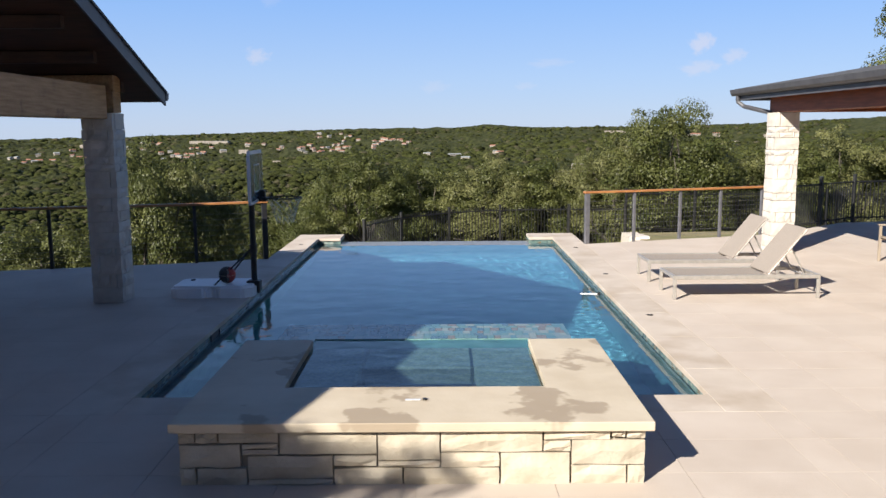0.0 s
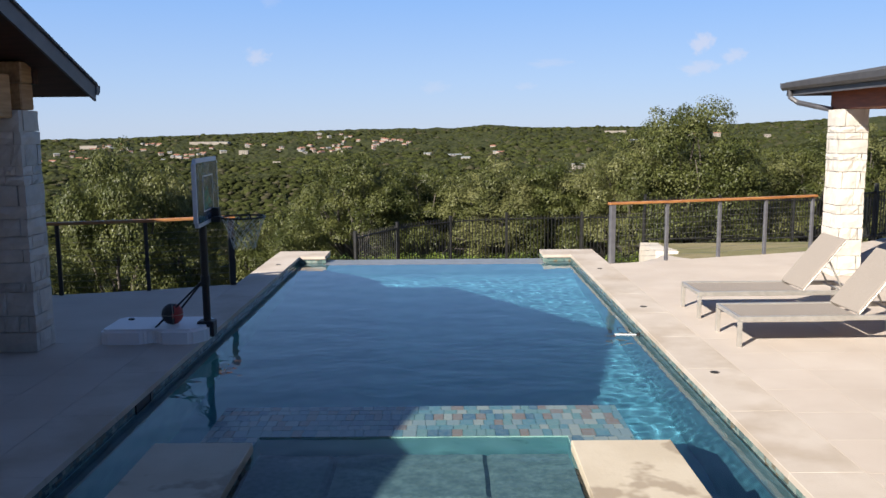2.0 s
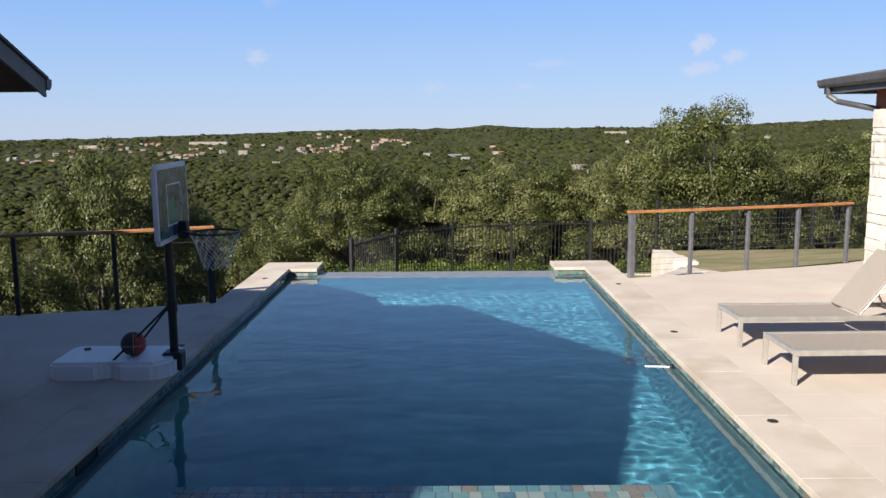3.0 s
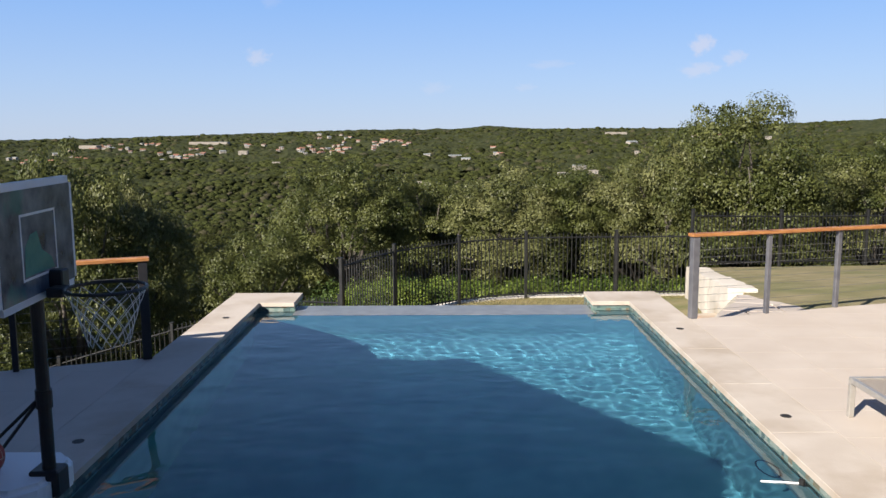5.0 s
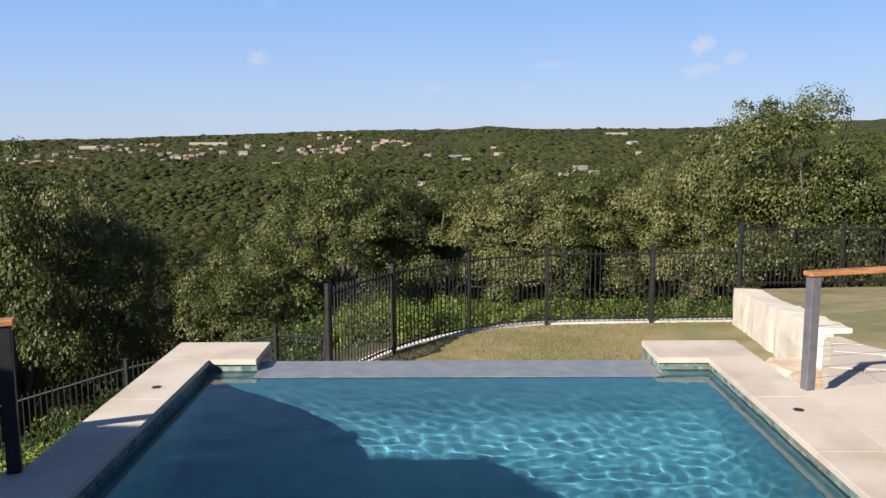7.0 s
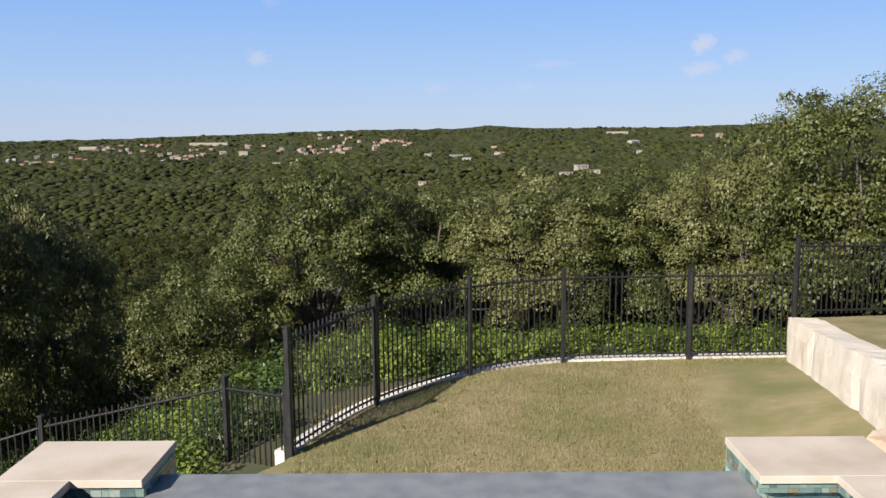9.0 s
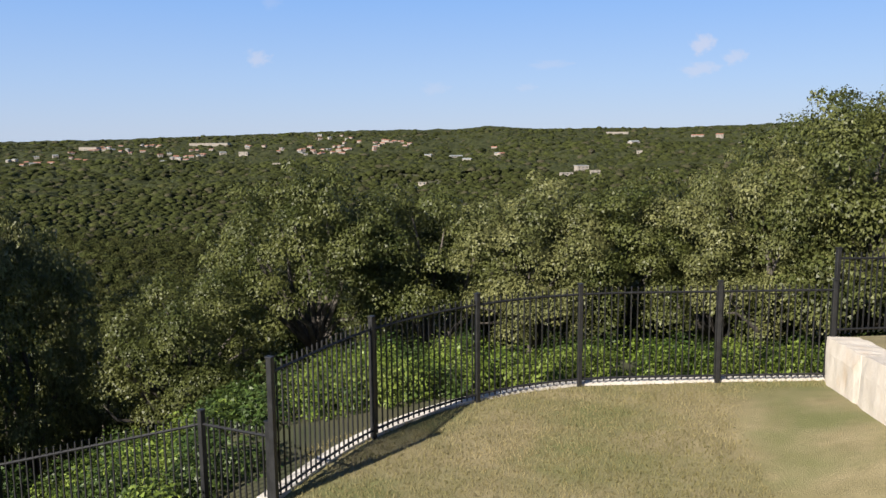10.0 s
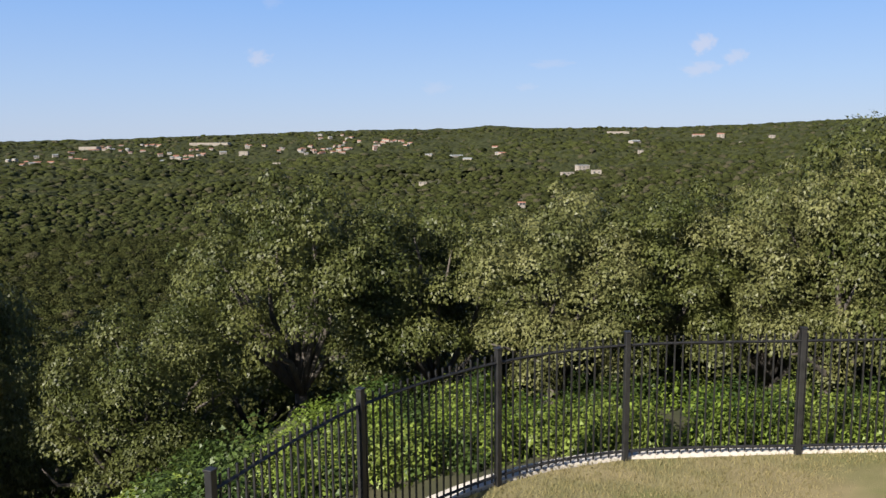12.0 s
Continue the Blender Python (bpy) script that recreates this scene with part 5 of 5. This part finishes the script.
def tiles_on(o, u, v, lu, lv, seed, courses=(0.035, 0.05, 0.05), widths=(0.05, 0.05, 0.075, 0.10)):
    """Tiles of mixed formats in courses over a rectangle at o, along the unit vectors u and v."""
    rnd = random.Random(seed)
    n = u.cross(v)
    out, b = [], 0.0
    while b < lv - 0.01:
        h = min(rnd.choice(courses), lv - b)
        a = -rnd.uniform(0, 0.04)
        while a < lu - 0.004:
            w = rnd.choice(widths)
            a0, a1 = max(0, a), min(lu, a + w)
            if a1 - a0 > 0.008:
                out.append((o + u * (a0 + 0.0015) + v * (b + 0.0015), u * (a1 - a0 - 0.003), v * (h - 0.003), n))
            a += w
        b += h
    return out


X, Y, Z = Vector((1, 0, 0)), Vector((0, 1, 0)), Vector((0, 0, 1))
top_tiles = []
for x0, y0, lx, ly in ((-1.38, SPA_IN, 2.76, SPA_OUT - SPA_IN), (-1.38, 8.065, 0.36, SPA_IN - 8.065), (0.96, 8.065, 0.42, SPA_IN - 8.065)):
    top_tiles += tiles_on(Vector((x0, y0, SPA_TOP + 0.001)), X, Y, lx, ly, int(90 + x0 * 10 + y0), (0.08, 0.10, 0.12), (0.06, 0.07, 0.09))
for q in top_tiles:
    one = tile_mesh([q], "mosaic_tile")
    one.materials[0] = M["tile_piece"]
    part("mosaic_tile", one, None, spa).cycles.is_caustics_receiver = CAUSTICS
band = []
ZT, LT = -0.20, 0.145
band += tiles_on(Vector((PX0 + 0.001, PY0, ZT)), Y, Z, PY1 - PY0, LT, 1)
band += tiles_on(Vector((PX1 - 0.001, PY1, ZT)), -Y, Z, PY1 - PY0, LT, 2)
band += tiles_on(Vector((PX0, PY1 - 0.001, ZT)), X, Z, -2.09 - PX0, LT, 3)
band += tiles_on(Vector((2.01, PY1 - 0.001, ZT)), X, Z, PX1 - 2.01, LT, 4)
band += tiles_on(Vector((-2.089, PY1, ZT)), Y, Z, CY1 - 0.06 - PY1, LT, 5)
band += tiles_on(Vector((2.009, CY1 - 0.06, ZT)), -Y, Z, CY1 - 0.06 - PY1, LT, 6)
band += tiles_on(Vector((-1.059, 6.70, -0.35)), Y, Z, 1.32, 0.72, 7)
band += tiles_on(Vector((0.999, 8.02, -0.35)), -Y, Z, 1.32, 0.72, 8)
band_mesh = tile_mesh(band)
band_mesh.materials[0] = M["tile_band"]
tagged(part("mosaic", band_mesh, None, pool), "teal glass mosaic waterline band", kind="stuff")

# ---- skimmer mouth and floating rod ----
t = thing("skimmer", "dark skimmer mouth in the mosaic waterline", "skimmer", (PX0 + 0.006, 10.45, -0.125))
part("flap", boxed(0.0, -0.17, -0.055, 0.004, 0.17, 0.055), M["metal_black"], t)
for y0, z0, y1, z1 in ((-0.19, 0.056, 0.19, 0.07), (-0.19, -0.07, 0.19, -0.056), (-0.19, -0.056, -0.171, 0.056), (0.171, -0.056, 0.19, 0.056)):
    part("frame", boxed(0.0, y0, z0, 0.012, y1, z1), M["metal_dark"], t)
t = thing("pool_float", "white plastic rod floating at the pool wall on a dark cord", "pool float", (2.22, 12.92, WATER + 0.004))
part("rod", tube([(0, 0, 0), (0.15, -0.02, 0.002), (0.29, -0.05, 0.002)], 0.007, 8), M["white_plastic"], t)
part("knob", tube([(0.27, -0.045, -0.01), (0.27, -0.045, 0.03)], 0.022, 10), M["metal_black"], t)
part("cord", tube([(0.16 + 0.07 * math.cos(k * 0.45), 0.28 + 0.16 * math.sin(k * 0.45), -0.06) for k in range(14)], 0.007, 5, closed=True), M["metal_black"], t)

# ---- small fittings on the deck ----
for x, y in ((2.77, 10.91), (2.77, 16.92), (-2.79, 17.6), (2.79, 13.9), (-2.81, 13.4)):
    t = thing("deck_drain", "small round dark metal deck drain", "drain", (x, y, 0.0), group="deck drains")
    part("ring", tube([(0, 0, -0.004), (0, 0, 0.004)], 0.045, 20), M["drain"], t)
    for k in range(3):
        part("slot", boxed(-0.03, -0.022 + 0.018 * k, 0.0045, 0.03, -0.014 + 0.018 * k, 0.006), M["metal_black"], t)


t = thing("spa_button", "small dark air button on the spa cap", "button", (0.05, 6.36, CAPZ))
part("button", tube([(0, 0, 0), (0, 0, 0.012)], 0.016, 12), M["metal_black"], t)
part("plate", boxed(-0.14, -0.014, 0.001, -0.03, 0.014, 0.004), M["white_print"], t)


# ---- dining chair under the far pavilion ----
def chair(x, y, turn):
    t = thing("dining_chair", "weathered teak dining chair with slatted back", "chair", (x, y, 0), turn)
    for a in (-0.24, 0.24):
        part("leg", boxed(a - 0.022, -0.24, 0, a + 0.022, -0.196, 0.62, bevel=0.004), M["chair_wood"], t)
        part("leg", boxed(a - 0.022, 0.22, 0, a + 0.022, 0.264, 0.92, bevel=0.004), M["chair_wood"], t)
        part("armrest", boxed(a - 0.03, -0.26, 0.622, a + 0.03, 0.218, 0.65, bevel=0.006), M["chair_wood"], t)
        part("seat_rail", boxed(a - 0.018, -0.194, 0.37, a + 0.018, 0.218, 0.42), M["chair_wood"], t)
    for k in range(6):
        part("seat_slat", boxed(-0.22, -0.23 + 0.078 * k, 0.424, 0.22, -0.165 + 0.078 * k, 0.444, bevel=0.003), M["chair_wood"], t)
    for k in range(5):
        part("back_slat", boxed(-0.19 + 0.085 * k, 0.232, 0.46, -0.15 + 0.085 * k, 0.25, 0.86), M["chair_wood"], t)
    part("back_rail", boxed(-0.218, 0.225, 0.862, 0.218, 0.262, 0.93, bevel=0.006), M["chair_wood"], t)
    return t


chair(7.95, 14.75, -100)


# ---- houses in the valley ----
def house(label, az, drop, w, dp, h, roof_mat, storeys=1, flat=False, turn=0.0):
    """A house on the slope that lies in the direction az, `drop` degrees below the level of the terrace."""
    a = radians(az)
    d = 650.0
    while d < 3000 and math.atan2(hill(d * math.sin(a), 8 + d * math.cos(a)) + 7.5 - 2.3, d) < -radians(drop):
        d += 10
    lift = 3.4
    x, y = d * math.sin(a), 8 + d * math.cos(a)
    t = thing("house", label, "house", (x, y, hill(x, y) + lift), turn, group="houses in the valley")
    part("wall", boxed(-w / 2, -dp / 2, -6, w / 2, dp / 2, h), M["far_wall"], t)
    if flat:
        part("roof", boxed(-w / 2 - 0.4, -dp / 2 - 0.4, h, w / 2 + 0.4, dp / 2 + 0.4, h + 0.5), roof_mat, t)
    else:
        bm = extrude_x([(-dp / 2 - 0.6, h), (dp / 2 + 0.6, h), (0, h + dp * 0.17)], -w / 2 - 0.5, w / 2 + 0.5)
        part("roof", bm, roof_mat, t)
    n = max(2, int(w / 5))
    for s in range(storeys):
        for k in range(n):
            xx = -w / 2 + w * (k + 0.5) / n
            part("window", boxed(xx - 0.9, -dp / 2 - 0.06, 1.2 + 3.2 * s, xx + 0.9, -dp / 2 - 0.004, 2.8 + 3.2 * s), M["far_glass"], t)
    return t


rnd = random.Random(77)
RED, WHITE = "cream house with red clay roof among trees", "pale house with grey roof among trees"
for az, drop, n, wide in ((-27.09, 1.64, 5, 1.17), (-26.16, 1.49, 4, 0.97), (-23.93, 1.41, 4, 0.58), (-22.78, 1.02, 6, 0.86), (-21.11, 0.95, 7, 1.09), (-19.74, 0.87, 5, 0.7), (-18.18, 1.49, 8, 0.86), (-17.12, 1.33, 6, 0.54), (-16.05, 1.26, 3, 0.47), (-9.59, 1.26, 5, 0.47), (-8.64, 1.37, 5, 0.54), (-7.12, 1.22, 7, 0.7), (-7.88, 0.95, 4, 0.78), (-4.42, 0.95, 8, 0.86), (-3.07, 0.87, 6, 0.62), (-5.58, 0.6, 5, 1.55), (-13.14, 0.79, 4, 0.97), (-11.65, 1.1, 3, 0.78), (3.53, 1.41, 3, 0.31), (-7.5, 0.41, 5, 1.17)):
    for k in range(n):
        red = rnd.random() < 0.72
        house(RED if red else WHITE, az + rnd.uniform(-wide, wide), drop + rnd.uniform(-0.26, 0.26), rnd.uniform(7, 13), rnd.uniform(7, 10), rnd.uniform(3.0, 6.0), M["far_tile"] if red else M["far_grey"], rnd.choice((1, 2)), False, rnd.uniform(-40, 40))
house("broad white flat-roofed house on the wooded slope", 9.17, 2.57, 17, 11, 7.5, M["far_grey"], 2, True, 15)
house("white house wing beside the pool terrace", 8.15, 2.85, 15, 10, 3.2, M["far_wall"], 1, True, 10)
house("white house wing on the slope", 10.08, 2.73, 11, 8, 4.0, M["far_wall"], 1, True, 0)
house("small white house in the woods", -1.71, 3.43, 10, 6, 3.0, M["far_wall"], 1, True, 0)
house("pale house with red roof in a clearing", 5.04, 4.95, 5, 4, 3.0, M["far_tile"], 1, False, 10)
house("grey-roofed house in the woods", 0.62, 1.76, 24, 12, 5.0, M["far_grey"], 2, False, 20)
house("grey-roofed house in the woods", 1.4, 1.91, 14, 10, 3.5, M["far_grey"], 1, False, -15)
house("grey-roofed house in the woods", -1.28, 1.64, 13, 10, 5.0, M["far_grey"], 2, False, -10)
house("white house with broad windows", -13.72, 1.41, 20, 12, 8.0, M["far_wall"], 2, True, 0)
house("white house with grey roof", -15.07, 1.33, 14, 10, 6.0, M["far_grey"], 2, False, 25)
house("small white house in the woods", -11.58, 2.03, 14, 6, 3.5, M["far_wall"], 1, True, 0)
house("pale house in the woods", 12.99, 1.49, 8, 6, 5.0, M["far_wall"], 2, True, 0)
house("grey house in the woods", 12.62, 0.87, 20, 12, 6.0, M["far_grey"], 2, False, 30)
house("long red-roofed house near the ridge", 16.69, 0.41, 26, 9, 4.5, M["far_tile"], 1, False, 0)
house("cream house near the ridge", 18.07, 0.48, 13, 10, 8.0, M["far_tile"], 2, False, 0)
house("white house near the ridge", 21.18, 0.52, 11, 8, 4.0, M["far_wall"], 1, False, 0)
house("white house near the ridge", 19.36, 0.87, 7, 6, 3.0, M["far_wall"], 1, True, 0)
house("long low white hall on the far ridge", -16.33, 0.71, 60, 40, 6.0, M["far_wall"], 1, True, 0)
house("long low white hall on the far ridge", -15.15, 0.75, 40, 30, 7.0, M["far_grey"], 1, True, 0)
house("long low white hall on the far ridge", -23.21, 0.91, 42, 30, 7.0, M["far_wall"], 1, True, 0)
house("white hall on the far hill", 11.54, 0.21, 60, 30, 6.0, M["far_wall"], 1, True, 0)


# ---- unseen tree, added behind the terrace to cast dapples on the spa ----
sparse, ends = crown_mesh("crown", M["oak"], 19, 2400, 0.045, 18)
tree(sparse, ends, "unseen thin oak added behind the terrace to dapple the spa", -6.75, -2.35, 0.0, 6.8, 0.85, 5.2, 400, 1)


# ---- lawn blades ----
def blades(count, seed):
    rnd = np.random.RandomState(seed)
    x, y = rnd.uniform(-2.0, 6.0, count), rnd.uniform(18.95, 27.8, count)
    keep = (x < 4.9 + (y - 21) * 0.185) & (y < 27.2 + 0.1 * x - 0.28 * np.maximum(0, 1.5 - x) ** 1.7 * 0.9)
    x, y = x[keep], y[keep]
    n = len(x)
    a = rnd.uniform(0, 6.28, n)
    h, w = rnd.uniform(0.02, 0.05, n), 0.006
    p0 = np.stack([x - w * np.cos(a), y - w * np.sin(a), np.full(n, LAWN - 0.002)], 1)
    p1 = np.stack([x + w * np.cos(a), y + w * np.sin(a), np.full(n, LAWN - 0.002)], 1)
    p2 = np.stack([x + rnd.uniform(-0.02, 0.02, n), y + rnd.uniform(-0.02, 0.02, n), LAWN + h], 1)
    v = np.stack([p0, p1, p2], 1).reshape(-1, 3)
    me = bpy.data.meshes.new("grass")
    me.from_pydata(v.tolist(), [], np.arange(n * 3).reshape(-1, 3).tolist())
    me.materials.append(M["grass"])
    return tagged(new("grass", me), "short dry grass blades of the lawn", "grass", kind="stuff")


blades(80000, 51)


# ---- deck pavers ----
def pavers(outline, gx, gy, near_box):
    bm = bmesh.new()
    bm.faces.new([bm.verts.new((x, y, 0)) for x, y in outline])
    xs, ys = [p[0] for p in outline], [p[1] for p in outline]
    k = math.ceil(min(xs) / gx)
    while k * gx < max(xs):
        bmesh.ops.bisect_plane(bm, geom=bm.verts[:] + bm.edges[:] + bm.faces[:], plane_co=(k * gx, 0, 0), plane_no=(1, 0, 0))
        k += 1
    k = math.ceil(min(ys) / gy)
    while k * gy < max(ys):
        bmesh.ops.bisect_plane(bm, geom=bm.verts[:] + bm.edges[:] + bm.faces[:], plane_co=(0, k * gy, 0), plane_no=(0, 1, 0))
        k += 1
    joined_v, joined_f = [], []
    for f in bm.faces:
        c = f.calc_center_median()
        pts = []
        for v in f.verts:
            d = Vector((v.co.x - c.x, v.co.y - c.y, 0))
            pts.append(c + d - Vector((math.copysign(min(0.0018, abs(d.x)), d.x), math.copysign(min(0.0018, abs(d.y)), d.y), 0)))
        n = len(pts)
        vs = [(p.x, p.y, -0.008) for p in pts] + [(p.x, p.y, 0.0) for p in pts]
        fs = [tuple(range(n, 2 * n))] + [(i, (i + 1) % n, n + (i + 1) % n, n + i) for i in range(n)]
        x0, y0, x1, y1 = near_box
        if x0 < c.x < x1 and y0 < c.y < y1:
            me = bpy.data.meshes.new("paver")
            me.from_pydata(vs, [], fs)
            me.materials.append(M["deck"])
            ob = new("paver", me)
            ob.parent = deck
        else:
            k = len(joined_v)
            joined_v += vs
            joined_f += [tuple(i + k for i in q) for q in fs]
    bm.free()
    me = bpy.data.meshes.new("paving")
    me.from_pydata(joined_v, [], joined_f)
    me.materials.append(M["deck"])
    ob = new("paving", me)
    ob.parent = deck
    tagged(ob, kind="stuff")


pavers(right, 0.92, 0.61, (2.0, 6.0, 7.0, 15.5))
pavers(left, 0.92, 0.61, (-6.0, 5.5, -2.0, 12.0))
pavers([(CX0, -9.0), (CX1, -9.0), (CX1, 7.318), (SX1 - 0.1, 7.318), (SX1 - 0.1, 6.05), (SX0 + 0.1, 6.05), (SX0 + 0.1, 7.318), (CX0, 7.318)], 0.92, 0.61, (-3.1, 4.0, 3.1, 7.4))
